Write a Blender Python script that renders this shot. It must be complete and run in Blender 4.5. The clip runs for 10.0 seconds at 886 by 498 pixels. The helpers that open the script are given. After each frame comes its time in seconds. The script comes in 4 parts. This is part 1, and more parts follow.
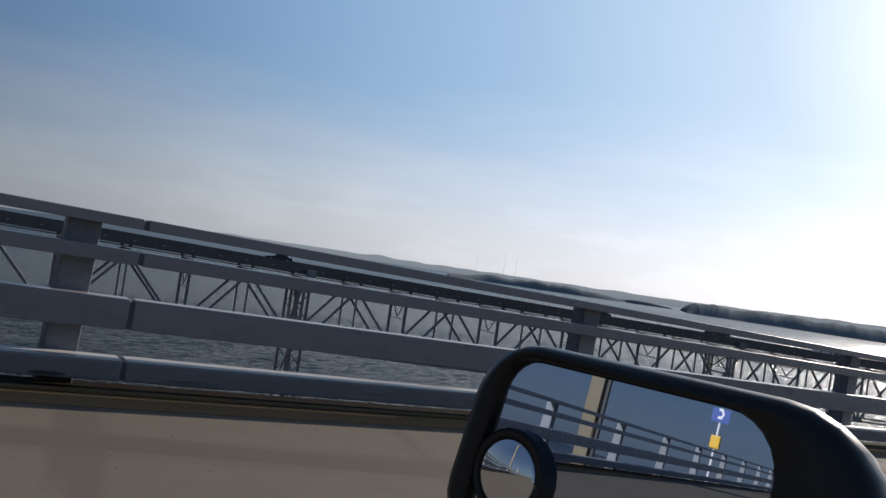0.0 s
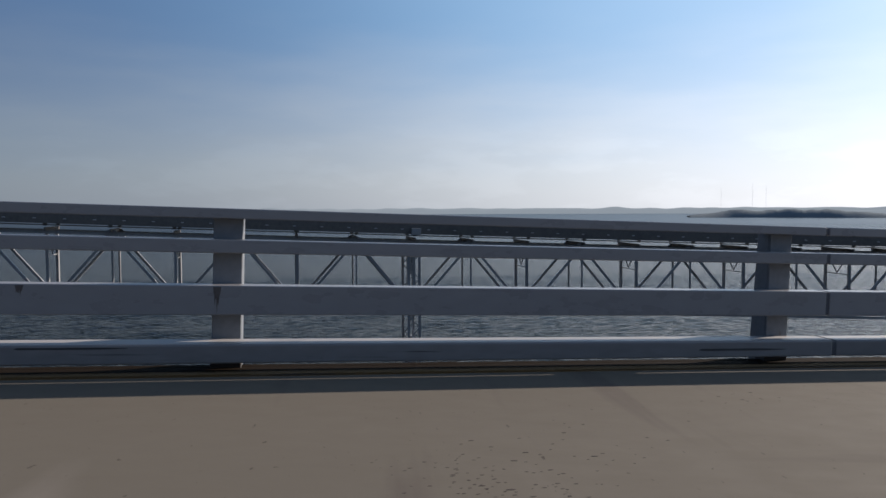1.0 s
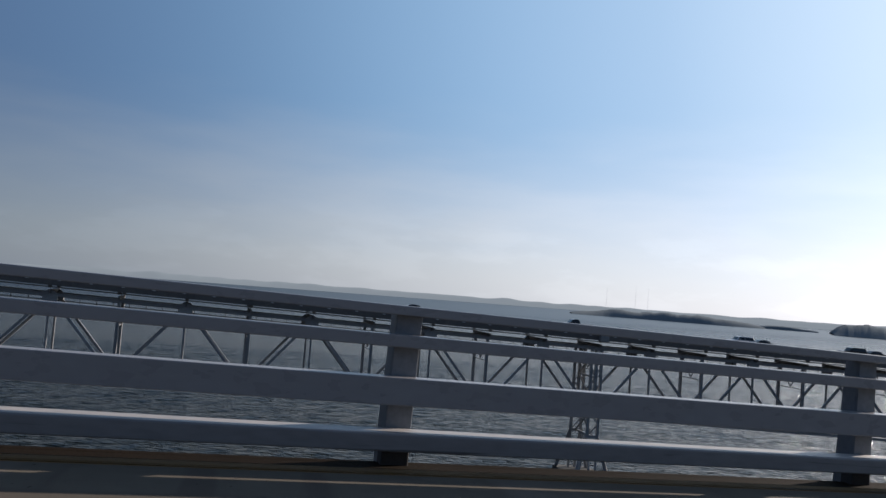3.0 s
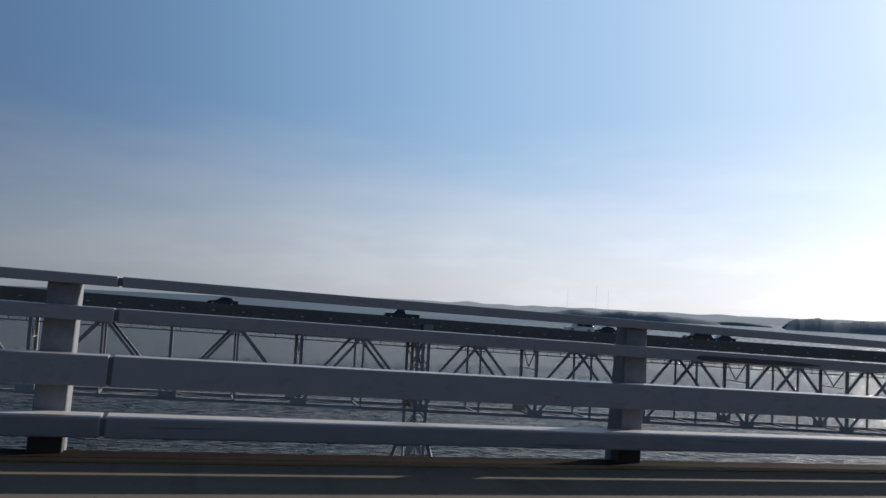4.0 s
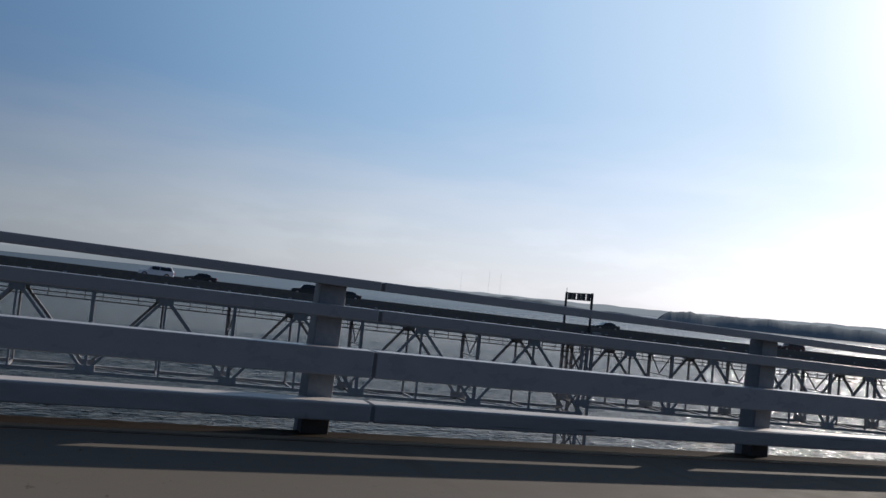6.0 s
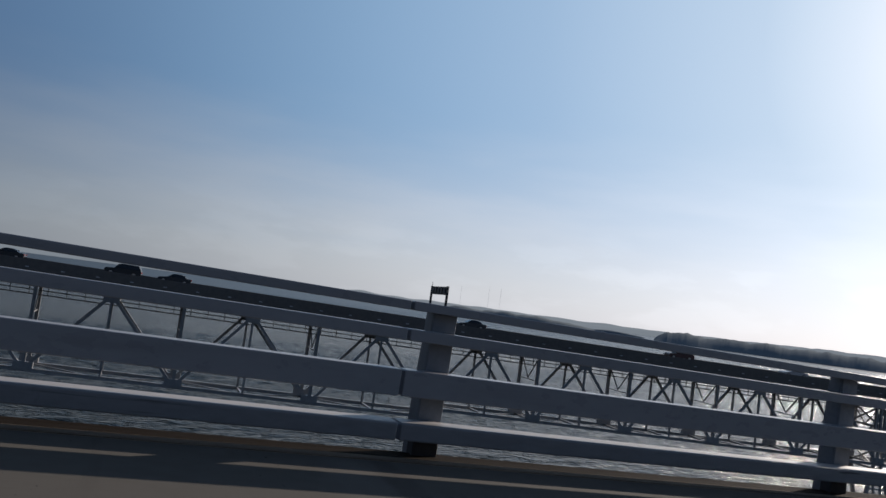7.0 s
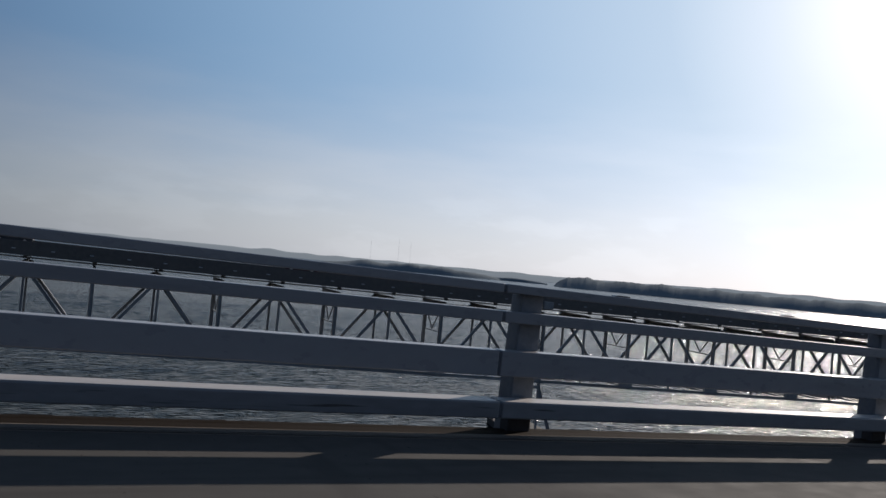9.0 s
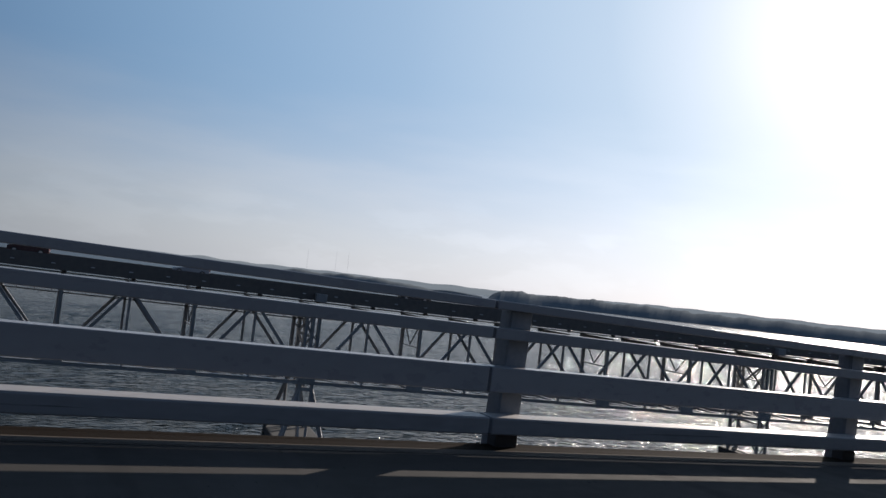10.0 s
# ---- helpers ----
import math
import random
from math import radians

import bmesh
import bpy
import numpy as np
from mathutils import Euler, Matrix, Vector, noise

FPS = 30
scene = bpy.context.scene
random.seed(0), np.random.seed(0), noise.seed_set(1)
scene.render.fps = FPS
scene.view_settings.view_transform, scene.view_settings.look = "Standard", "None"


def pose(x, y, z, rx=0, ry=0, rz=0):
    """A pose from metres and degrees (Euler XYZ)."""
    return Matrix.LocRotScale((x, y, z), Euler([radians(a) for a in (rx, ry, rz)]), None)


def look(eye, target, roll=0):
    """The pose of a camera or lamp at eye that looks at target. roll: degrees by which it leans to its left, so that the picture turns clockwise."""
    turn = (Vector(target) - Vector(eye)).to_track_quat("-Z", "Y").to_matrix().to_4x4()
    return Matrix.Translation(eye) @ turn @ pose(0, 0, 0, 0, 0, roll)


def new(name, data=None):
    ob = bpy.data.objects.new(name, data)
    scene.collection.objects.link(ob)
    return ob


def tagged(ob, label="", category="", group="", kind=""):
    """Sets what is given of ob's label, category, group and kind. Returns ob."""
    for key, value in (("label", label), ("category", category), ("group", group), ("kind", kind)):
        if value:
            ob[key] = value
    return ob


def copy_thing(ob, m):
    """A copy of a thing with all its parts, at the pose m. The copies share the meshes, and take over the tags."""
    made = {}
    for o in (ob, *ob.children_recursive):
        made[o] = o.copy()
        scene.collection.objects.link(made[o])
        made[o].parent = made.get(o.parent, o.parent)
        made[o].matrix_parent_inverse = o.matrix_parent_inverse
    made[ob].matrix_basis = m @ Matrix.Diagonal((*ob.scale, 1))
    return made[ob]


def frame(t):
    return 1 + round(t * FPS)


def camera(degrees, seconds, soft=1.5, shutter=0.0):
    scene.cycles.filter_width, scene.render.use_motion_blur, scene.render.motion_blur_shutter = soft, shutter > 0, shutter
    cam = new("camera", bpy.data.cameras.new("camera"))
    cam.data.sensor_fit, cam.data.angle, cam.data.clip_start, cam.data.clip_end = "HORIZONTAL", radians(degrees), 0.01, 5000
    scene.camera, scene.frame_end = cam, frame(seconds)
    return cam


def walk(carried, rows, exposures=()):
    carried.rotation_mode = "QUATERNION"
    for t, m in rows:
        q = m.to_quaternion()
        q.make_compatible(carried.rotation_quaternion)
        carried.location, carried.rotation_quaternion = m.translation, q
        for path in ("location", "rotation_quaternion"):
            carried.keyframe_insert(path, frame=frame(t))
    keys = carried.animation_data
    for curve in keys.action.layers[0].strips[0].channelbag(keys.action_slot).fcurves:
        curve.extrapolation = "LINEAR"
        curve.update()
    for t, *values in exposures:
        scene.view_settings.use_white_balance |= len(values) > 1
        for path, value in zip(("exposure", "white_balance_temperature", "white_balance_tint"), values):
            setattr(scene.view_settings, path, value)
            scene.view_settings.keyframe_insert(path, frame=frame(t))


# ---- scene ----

# The road: a right-hand bend that falls towards +x. s runs along the guard rail, n to its left (over the water), z above the road.
BEND, FALL, SAG = -0.00092258, 0.0293, 0.00004623
ROWS = [
    (0.0, -165.13, 5.603, 1.151, 67.21, 1.27, 8.43),
    (0.2, -160.41, 5.729, 1.166, 66.27, 2.39, 6.67),
    (0.3, -157.97, 5.682, 1.177, 67.02, 2.69, 3.74),
    (0.5, -153.24, 5.714, 1.197, 75.02, -1.63, 0.82),
    (0.7, -148.50, 5.797, 1.193, 81.45, -3.00, 1.12),
    (0.8, -146.12, 5.834, 1.201, 85.89, -3.11, -2.05),
    (1.0, -141.35, 5.773, 1.204, 84.70, -2.97, -0.20),
    (1.2, -136.62, 5.844, 1.204, 81.58, -0.55, 1.27),
    (1.5, -129.40, 5.824, 1.203, 78.74, 1.70, 2.60),
    (1.8, -122.26, 5.834, 1.210, 78.81, 3.48, 5.95),
    (2.0, -117.44, 5.817, 1.213, 79.82, 2.00, 3.84),
    (2.2, -112.55, 5.772, 1.215, 79.66, 3.57, 3.47),
    (2.5, -105.27, 5.752, 1.193, 78.34, 3.93, 3.95),
    (2.7, -100.38, 5.806, 1.225, 77.67, 3.80, 4.36),
    (3.8, -72.85, 5.848, 1.181, 76.47, 3.04, 3.30),
    (4.0, -67.75, 5.868, 1.153, 74.96, 3.97, 2.90),
    (4.2, -62.53, 5.775, 1.148, 74.08, 2.88, 3.35),
    (4.5, -54.80, 5.770, 1.126, 70.72, 0.98, 2.62),
    (4.8, -46.92, 5.790, 1.137, 69.74, 3.31, 3.93),
    (5.0, -41.67, 5.787, 1.136, 69.74, 1.83, 5.04),
    (5.2, -36.44, 5.820, 1.153, 69.58, 3.46, 3.34),
    (6.3, -7.28, 5.887, 1.137, 67.33, 2.98, 6.30),
    (6.5, -1.94, 5.899, 1.155, 67.26, 4.27, 5.72),
    (6.8, 5.99, 5.971, 1.145, 67.82, 5.15, 7.07),
    (7.0, 11.35, 5.905, 1.153, 68.23, 4.05, 7.67),
    (7.2, 16.70, 5.836, 1.147, 67.20, 4.28, 7.74),
    (7.5, 24.70, 5.794, 1.175, 65.54, 4.60, 4.75),
    (7.8, 32.65, 5.858, 1.176, 63.33, 3.80, 6.78),
    (8.0, 38.06, 5.735, 1.202, 64.20, 3.98, 6.23),
    (8.2, 43.46, 5.705, 1.206, 63.96, 2.64, 6.59),
    (8.5, 51.54, 5.658, 1.213, 63.73, 2.36, 7.59),
    (8.8, 59.69, 5.568, 1.181, 62.92, 2.79, 6.73),
    (9.0, 65.09, 5.625, 1.203, 61.73, 1.40, 5.40),
    (9.2, 70.57, 5.529, 1.198, 60.17, 0.75, 5.91),
    (9.5, 78.75, 5.487, 1.197, 58.47, 2.81, 5.89),
    (9.8, 86.88, 5.528, 1.205, 58.05, 1.19, 7.37),
    (10.0, 92.27, 5.534, 1.180, 57.55, 2.77, 6.58),
]


def heading(s):
    return BEND * s


def road_point(s, n, z):
    a = heading(s)
    return Vector((math.sin(BEND * s) / BEND - n * math.sin(a), (1 - math.cos(BEND * s)) / BEND + n * math.cos(a), -FALL * s + SAG * s * s / 2 + z))


def road_pose(s, n=0.0, z=0.0, turn=0.0):
    """A pose on the road: x along it, y to the left, z up, pitched with the fall."""
    return Matrix.Translation(road_point(s, n, z)) @ Matrix.Rotation(heading(s) + turn, 4, "Z") @ Matrix.Rotation(math.atan(FALL - SAG * s), 4, "Y")


def far_point(s, n, z):
    """On the neighbouring bridge, whose middle line lies off to the left and closes in slowly."""
    p = road_point(s, FAR_N + FAR_SLOPE * s + n, 0)
    p.z = far_deck(s) + z
    return p


FAR_N, FAR_SLOPE = 111.97, -0.09469
WATER = -25.0


def far_deck(s):
    return -1.455 - 0.028643 * s + 0.00004555 * s * s


# ---- camera and walk ----
cam = camera(60.04, 10.0, soft=1.5)
rows = []
for t, s, n, z, yaw, pitch, roll in ROWS:
    rows.append((t, Matrix.Translation(road_point(s, -n, z)) @ pose(0, 0, 0, 90 + pitch, 0, yaw - 90) @ pose(0, 0, 0, 0, 0, roll)))
walk(cam, rows, [(t, stops, 6480, 13.5) for t, stops in ((0.0, -0.05), (0.5, 0.0), (1.0, 0.28), (1.5, 0.36), (2.5, 0.15), (4.5, 0.05), (6.5, -0.08), (7.5, -0.3), (10.0, -0.2))])

# ---- world and sun ----
SUN_AZ, SUN_EL = 27.5, 20.7
world = bpy.data.worlds.new("world")
scene.world = world
world.use_nodes = True
wt = world.node_tree
sky = wt.nodes.new("ShaderNodeTexSky")
sky.sky_type = "NISHITA"
sky.sun_disc = False
sky.sun_elevation, sky.sun_rotation = radians(SUN_EL), radians(90 - SUN_AZ)
sky.air_density, sky.dust_density, sky.ozone_density = 1.0, 0.9, 4.0
wt.nodes["Background"].inputs["Strength"].default_value = 0.07
# a thin summer haze over the bay, paler towards the horizon and brighter towards the sun, with faint cloud low in it
tc = wt.nodes.new("ShaderNodeTexCoord")
sep = wt.nodes.new("ShaderNodeSeparateXYZ")
wt.links.new(tc.outputs["Generated"], sep.inputs[0])
toward = wt.nodes.new("ShaderNodeVectorMath")
toward.operation = "DOT_PRODUCT"
toward.inputs[1].default_value = (math.cos(radians(SUN_AZ)) * math.cos(radians(SUN_EL)), math.sin(radians(SUN_AZ)) * math.cos(radians(SUN_EL)), math.sin(radians(SUN_EL)))
wt.links.new(tc.outputs["Generated"], toward.inputs[0])


def world_range(source, lo, hi, to_lo, to_hi, smooth=True):
    r = wt.nodes.new("ShaderNodeMapRange")
    r.interpolation_type = "SMOOTHSTEP" if smooth else "LINEAR"
    for key, value in (("From Min", lo), ("From Max", hi), ("To Min", to_lo), ("To Max", to_hi)):
        r.inputs[key].default_value = value
    wt.links.new(source, r.inputs["Value"])
    return r.outputs["Result"]


def haze_ramp(stops):
    """Haze colours by the cosine of the angle to the sun, in sixteenths."""
    r = wt.nodes.new("ShaderNodeValToRGB")
    r.color_ramp.interpolation = "B_SPLINE"
    while len(r.color_ramp.elements) < len(stops):
        r.color_ramp.elements.new(0.5)
    for el, (d, c) in zip(r.color_ramp.elements, stops):
        el.position, el.color = (d + 0.6) / 1.6, (*(v / 16 for v in c), 1)
    wt.links.new(world_range(toward.outputs["Value"], -0.6, 1, 0, 1, False), r.inputs["Fac"])
    return r.outputs["Color"]


upper = haze_ramp([(-0.55, (0.38, 0.62, 1.15)), (-0.1, (0.62, 1.05, 2.00)), (0.23, (0.80, 1.52, 2.75)), (0.45, (1.22, 2.32, 3.90)), (0.66, (2.40, 4.20, 6.30)), (0.84, (3.85, 5.85, 8.10)), (0.95, (6.10, 7.95, 9.70)), (0.98, (8.2, 9.7, 11.0)), (1, (13.5, 13.6, 13.8))])
lower = haze_ramp([(-0.55, (0.82, 1.10, 1.60)), (-0.1, (1.59, 1.95, 2.39)), (0.18, (2.16, 2.58, 3.06)), (0.4, (3.15, 3.56, 4.02)), (0.63, (5.60, 6.10, 6.60)), (0.81, (7.71, 8.24, 8.90)), (0.92, (9.20, 9.92, 10.96)), (1, (13.37, 14.49, 15.75))])
mp = wt.nodes.new("ShaderNodeMapping")
mp.inputs["Scale"].default_value = (3, 3, 15)
wt.links.new(tc.outputs["Generated"], mp.inputs["Vector"])
cloud = wt.nodes.new("ShaderNodeTexNoise")
cloud.inputs["Scale"].default_value, cloud.inputs["Detail"].default_value = 1.6, 6
wt.links.new(mp.outputs[0], cloud.inputs["Vector"])
lift = wt.nodes.new("ShaderNodeMath")
lift.operation = "ADD"
wt.links.new(sep.outputs["Z"], lift.inputs[0])
wt.links.new(world_range(cloud.outputs["Fac"], 0.3, 0.75, 0.014, -0.014), lift.inputs[1])
tint = wt.nodes.new("ShaderNodeMix")
tint.data_type = "RGBA"
wt.links.new(world_range(lift.outputs[0], 0.02, 0.255, 0, 1), tint.inputs["Factor"])
wt.links.new(lower, tint.inputs["A"])
wt.links.new(upper, tint.inputs["B"])
heap = wt.nodes.new("ShaderNodeMapping")
heap.inputs["Scale"].default_value = (5, 5, 16)
wt.links.new(tc.outputs["Generated"], heap.inputs["Vector"])
puff = wt.nodes.new("ShaderNodeTexNoise")
puff.inputs["Scale"].default_value, puff.inputs["Detail"].default_value, puff.inputs["Roughness"].default_value = 1.7, 8, 0.55
wt.links.new(heap.outputs[0], puff.inputs["Vector"])
low_band = wt.nodes.new("ShaderNodeMath")
low_band.operation = "MULTIPLY"
wt.links.new(world_range(sep.outputs["Z"], 0.06, 0.14, 1, 0), low_band.inputs[0])
wt.links.new(world_range(puff.outputs["Fac"], 0.47, 0.62, -0.015, 0.04), low_band.inputs[1])
scaled = wt.nodes.new("ShaderNodeMath")
scaled.operation = "MULTIPLY_ADD"
scaled.inputs[1].default_value = scaled.inputs[2].default_value = 0.11 * 16
wt.links.new(low_band.outputs[0], scaled.inputs[0])
veil = wt.nodes.new("ShaderNodeBackground")
wt.links.new(scaled.outputs[0], veil.inputs["Strength"])
wt.links.new(tint.outputs["Result"], veil.inputs["Color"])
both = wt.nodes.new("ShaderNodeMixShader")
wt.links.new(sky.outputs[0], wt.nodes["Background"].inputs["Color"])
wt.links.new(world_range(sep.outputs["Z"], 0.4, 0.95, 0.8, 0.1), both.inputs[0])
wt.links.new(wt.nodes["Background"].outputs[0], both.inputs[1])
wt.links.new(veil.outputs[0], both.inputs[2])
wt.links.new(both.outputs[0], wt.nodes["World Output"].inputs["Surface"])
sun = new("sun", bpy.data.lights.new("sun", "SUN"))
sun.data.energy, sun.data.angle, sun.data.color = 5.0, radians(0.5), (1.0, 0.91, 0.80)
a, e = radians(SUN_AZ), radians(SUN_EL)
sun.matrix_world = look((0, 0, 60), Vector((0, 0, 60)) - Vector((math.cos(a) * math.cos(e), math.sin(a) * math.cos(e), math.sin(e))))


# ---- materials ----
def material(name, colors, rough=0.6, metal=0.0, scale=1.0, bump=0.1, detail_scale=12.0, spots=(), stretch=(1, 1, 1), bump_size=0.02, per_object=0.0, haze=None, sheen=0.5, travel=None):
    """Two scales of variation in colour, fine relief, and gloss that follows the grain. spots: rows of colour,
    threshold, scale and stretch of stains. travel: the colour's value at the start and at the end of the deck, graded
    along x.
    """
    m = bpy.data.materials.new(name)
    m.use_nodes = True
    nt = m.node_tree
    bsdf = nt.nodes["Principled BSDF"]
    bsdf.inputs["Metallic"].default_value, bsdf.inputs["Specular IOR Level"].default_value = metal, sheen
    tc = nt.nodes.new("ShaderNodeTexCoord")
    info = nt.nodes.new("ShaderNodeObjectInfo")
    spin = nt.nodes.new("ShaderNodeMath")
    spin.operation = "MULTIPLY"
    spin.inputs[1].default_value = 60.0 if per_object else 0.0
    nt.links.new(info.outputs["Random"], spin.inputs[0])

    def noise_node(s, detail=4, pull=stretch):
        mp = nt.nodes.new("ShaderNodeMapping")
        mp.inputs["Scale"].default_value = pull
        nt.links.new(tc.outputs["Object"], mp.inputs["Vector"])
        n = nt.nodes.new("ShaderNodeTexNoise")
        n.noise_dimensions = "4D"
        n.inputs["Scale"].default_value, n.inputs["Detail"].default_value = s, detail
        nt.links.new(mp.outputs[0], n.inputs["Vector"])
        nt.links.new(spin.outputs[0], n.inputs["W"])
        return n.outputs["Fac"]

    def mix(fac, c1, c2):
        x = nt.nodes.new("ShaderNodeMix")
        x.data_type = "RGBA"
        for socket, value in ((x.inputs["Factor"], fac), (x.inputs["A"], c1), (x.inputs["B"], c2)):
            if isinstance(value, tuple):
                socket.default_value = (*value, 1)
            else:
                nt.links.new(value, socket)
        return x.outputs["Result"]

    def ramp(fac, lo, hi, to_lo=0.0, to_hi=1.0):
        r = nt.nodes.new("ShaderNodeMapRange")
        for key, value in (("From Min", lo), ("From Max", hi), ("To Min", to_lo), ("To Max", to_hi)):
            r.inputs[key].default_value = value
        nt.links.new(fac, r.inputs["Value"])
        return r.outputs["Result"]

    large, fine = noise_node(scale), noise_node(scale * detail_scale, 6)
    col = mix(ramp(large, 0.3, 0.7), colors[0], colors[1])
    col = mix(ramp(fine, 0.35, 0.75), col, colors[2] if len(colors) > 2 else tuple(0.8 * v for v in colors[0]))
    for stain, limit, size, pull in spots:
        col = mix(ramp(noise_node(size, 5, pull), limit, limit + 0.07), col, stain)
    if per_object:
        hsv = nt.nodes.new("ShaderNodeHueSaturation")
        nt.links.new(ramp(info.outputs["Random"], 0, 1, 1 - per_object, 1 + per_object), hsv.inputs["Value"])
        nt.links.new(col, hsv.inputs["Color"])
        col = hsv.outputs["Color"]
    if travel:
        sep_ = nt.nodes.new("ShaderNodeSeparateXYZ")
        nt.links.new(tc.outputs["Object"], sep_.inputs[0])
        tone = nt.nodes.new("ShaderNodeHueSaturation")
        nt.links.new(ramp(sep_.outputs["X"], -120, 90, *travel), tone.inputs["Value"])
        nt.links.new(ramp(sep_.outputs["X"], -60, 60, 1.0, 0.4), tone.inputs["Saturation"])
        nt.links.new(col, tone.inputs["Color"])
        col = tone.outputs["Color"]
    nt.links.new(col, bsdf.inputs["Base Color"])
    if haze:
        # haze of the kilometres between, painted in as a glow of the surface
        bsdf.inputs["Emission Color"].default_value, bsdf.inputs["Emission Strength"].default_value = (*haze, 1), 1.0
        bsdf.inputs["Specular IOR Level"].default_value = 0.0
    nt.links.new(ramp(fine, 0.2, 0.8, max(0.02, rough - 0.1), min(1, rough + 0.1)), bsdf.inputs["Roughness"])
    if bump:
        b = nt.nodes.new("ShaderNodeBump")
        b.inputs["Strength"].default_value, b.inputs["Distance"].default_value = bump, bump_size
        nt.links.new(fine, b.inputs["Height"])
        nt.links.new(b.outputs[0], bsdf.inputs["Normal"])
    return m


STEEL = material("painted_steel", [(0.286, 0.278, 0.284), (0.263, 0.256, 0.262), (0.306, 0.298, 0.303)], 0.30, 0.0, 0.5, 0.05, 20, spots=[((0.255, 0.246, 0.250), 0.62, 0.9, (0.35, 1, 4)), ((0.32, 0.31, 0.312), 0.66, 0.7, (0.6, 1, 3))], stretch=(0.5, 1, 1), per_object=0.04, sheen=0.4)
KERB = material("scuffed_kerb_rail", [(0.220, 0.209, 0.209), (0.196, 0.186, 0.186), (0.245, 0.233, 0.232)], 0.42, 0.0, 0.8, 0.12, 14, spots=[((0.045, 0.042, 0.040), 0.64, 1.5, (0.4, 1, 14)), ((0.055, 0.048, 0.044), 0.66, 4.0, (0.3, 1, 6)), ((0.06, 0.04, 0.028), 0.70, 2.4, (1, 1, 0.5))], stretch=(0.5, 1, 1.6), per_object=0.06)
LIT_TOP = material("sunlit_kerb_top", [(0.40, 0.375, 0.355), (0.34, 0.32, 0.305), (0.45, 0.42, 0.40)], 0.5, 0.0, 0.7, 0.15, 16, spots=[((0.24, 0.225, 0.215), 0.60, 2.2, (0.4, 1, 1))], stretch=(0.5, 1, 1), per_object=0.06)
POST = material("post_steel", [(0.203, 0.220, 0.243), (0.174, 0.188, 0.207), (0.233, 0.251, 0.273)], 0.45, 0.0, 2.0, 0.12, 10, spots=[((0.085, 0.062, 0.046), 0.68, 5.0, (1, 1, 0.4))], per_object=0.08)
FOOT_SHADE = material("shade_toned_post_foot", [(0.060, 0.053, 0.050), (0.045, 0.040, 0.038), (0.080, 0.069, 0.062)], 0.8, 0.0, 5.0, 0.2, 8)
SLEEVE = material("sleeve_steel", [(0.13, 0.13, 0.14), (0.09, 0.09, 0.10)], 0.6, 0.0, 4.0, 0.1)
SCRAPE = material("scraped_rail", [(0.052, 0.049, 0.050), (0.040, 0.038, 0.039), (0.068, 0.063, 0.062)], 0.6, 0.0, 6.0, 0.1, 8)
FAINT = material("faded_stain", [(0.150, 0.143, 0.142), (0.115, 0.108, 0.106), (0.175, 0.168, 0.166)], 0.5, 0.0, 9.0, 0.05, 6)
RUST = material("rust_run", [(0.118, 0.094, 0.084), (0.086, 0.070, 0.064), (0.150, 0.128, 0.118)], 0.7, 0.0, 9.0, 0.1)
CONCRETE = material("deck_concrete", [(0.165, 0.142, 0.112), (0.145, 0.125, 0.099), (0.150, 0.129, 0.102)], 0.9, 0.0, 0.22, 0.25, 30, spots=[((0.130, 0.109, 0.089), 0.58, 1.6, (1.4, 0.12, 1)), ((0.122, 0.102, 0.083), 0.60, 0.9, (0.10, 1.4, 1)), ((0.185, 0.160, 0.132), 0.62, 1.0, (0.9, 0.15, 1)), ((0.075, 0.062, 0.05), 0.67, 22.0, (1.2, 0.6, 1))], stretch=(0.6, 1, 1), bump_size=0.01, sheen=0.12, travel=(0.97, 0.44))
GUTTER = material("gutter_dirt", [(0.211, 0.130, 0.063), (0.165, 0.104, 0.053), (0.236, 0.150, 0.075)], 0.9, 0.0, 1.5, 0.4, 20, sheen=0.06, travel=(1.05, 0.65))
# grit brown taken down to near-black: shade under the railing is in the colour
SHADED_GRIT = material("grit_with_painted_shade", [(0.017, 0.0115, 0.0075), (0.013, 0.009, 0.006), (0.022, 0.015, 0.0095)], 0.95, 0.0, 3.0, 0.4, 14, sheen=0.03)
CRUMB = material("crumbled_concrete", [(0.098, 0.080, 0.068), (0.072, 0.058, 0.050), (0.122, 0.102, 0.086)], 0.9, 0.0, 5.0, 0.2, 6, sheen=0.1)
YELLOW = material("yellow_paint", [(0.21, 0.105, 0.024), (0.17, 0.086, 0.022), (0.12, 0.066, 0.026)], 0.8, 0.0, 3.0, 0.2, 12, spots=[((0.075, 0.05, 0.03), 0.47, 0.12, (1, 1, 1)), ((0.075, 0.05, 0.03), 0.58, 2.0, (0.4, 1, 1))], sheen=0.1, travel=(0.8, 0.8))
TRUSS = material("truss_paint", [(0.297, 0.294, 0.294), (0.246, 0.243, 0.243), (0.341, 0.337, 0.334)], 0.36, 0.0, 0.3, 0.0, 8, per_object=0.12)
FASCIA = material("fascia_steel", [(0.154, 0.134, 0.118), (0.120, 0.106, 0.094), (0.185, 0.161, 0.141)], 0.6, 0.0, 0.3, 0.0, 6, per_object=0.08)
PALE = material("pale_metal", [(0.75, 0.76, 0.76), (0.62, 0.63, 0.63)], 0.5, 0.0, 1.0, 0.0)
FARROAD = material("far_asphalt", [(0.12, 0.12, 0.12), (0.09, 0.09, 0.09)], 0.8, 0.0, 0.3, 0.0)
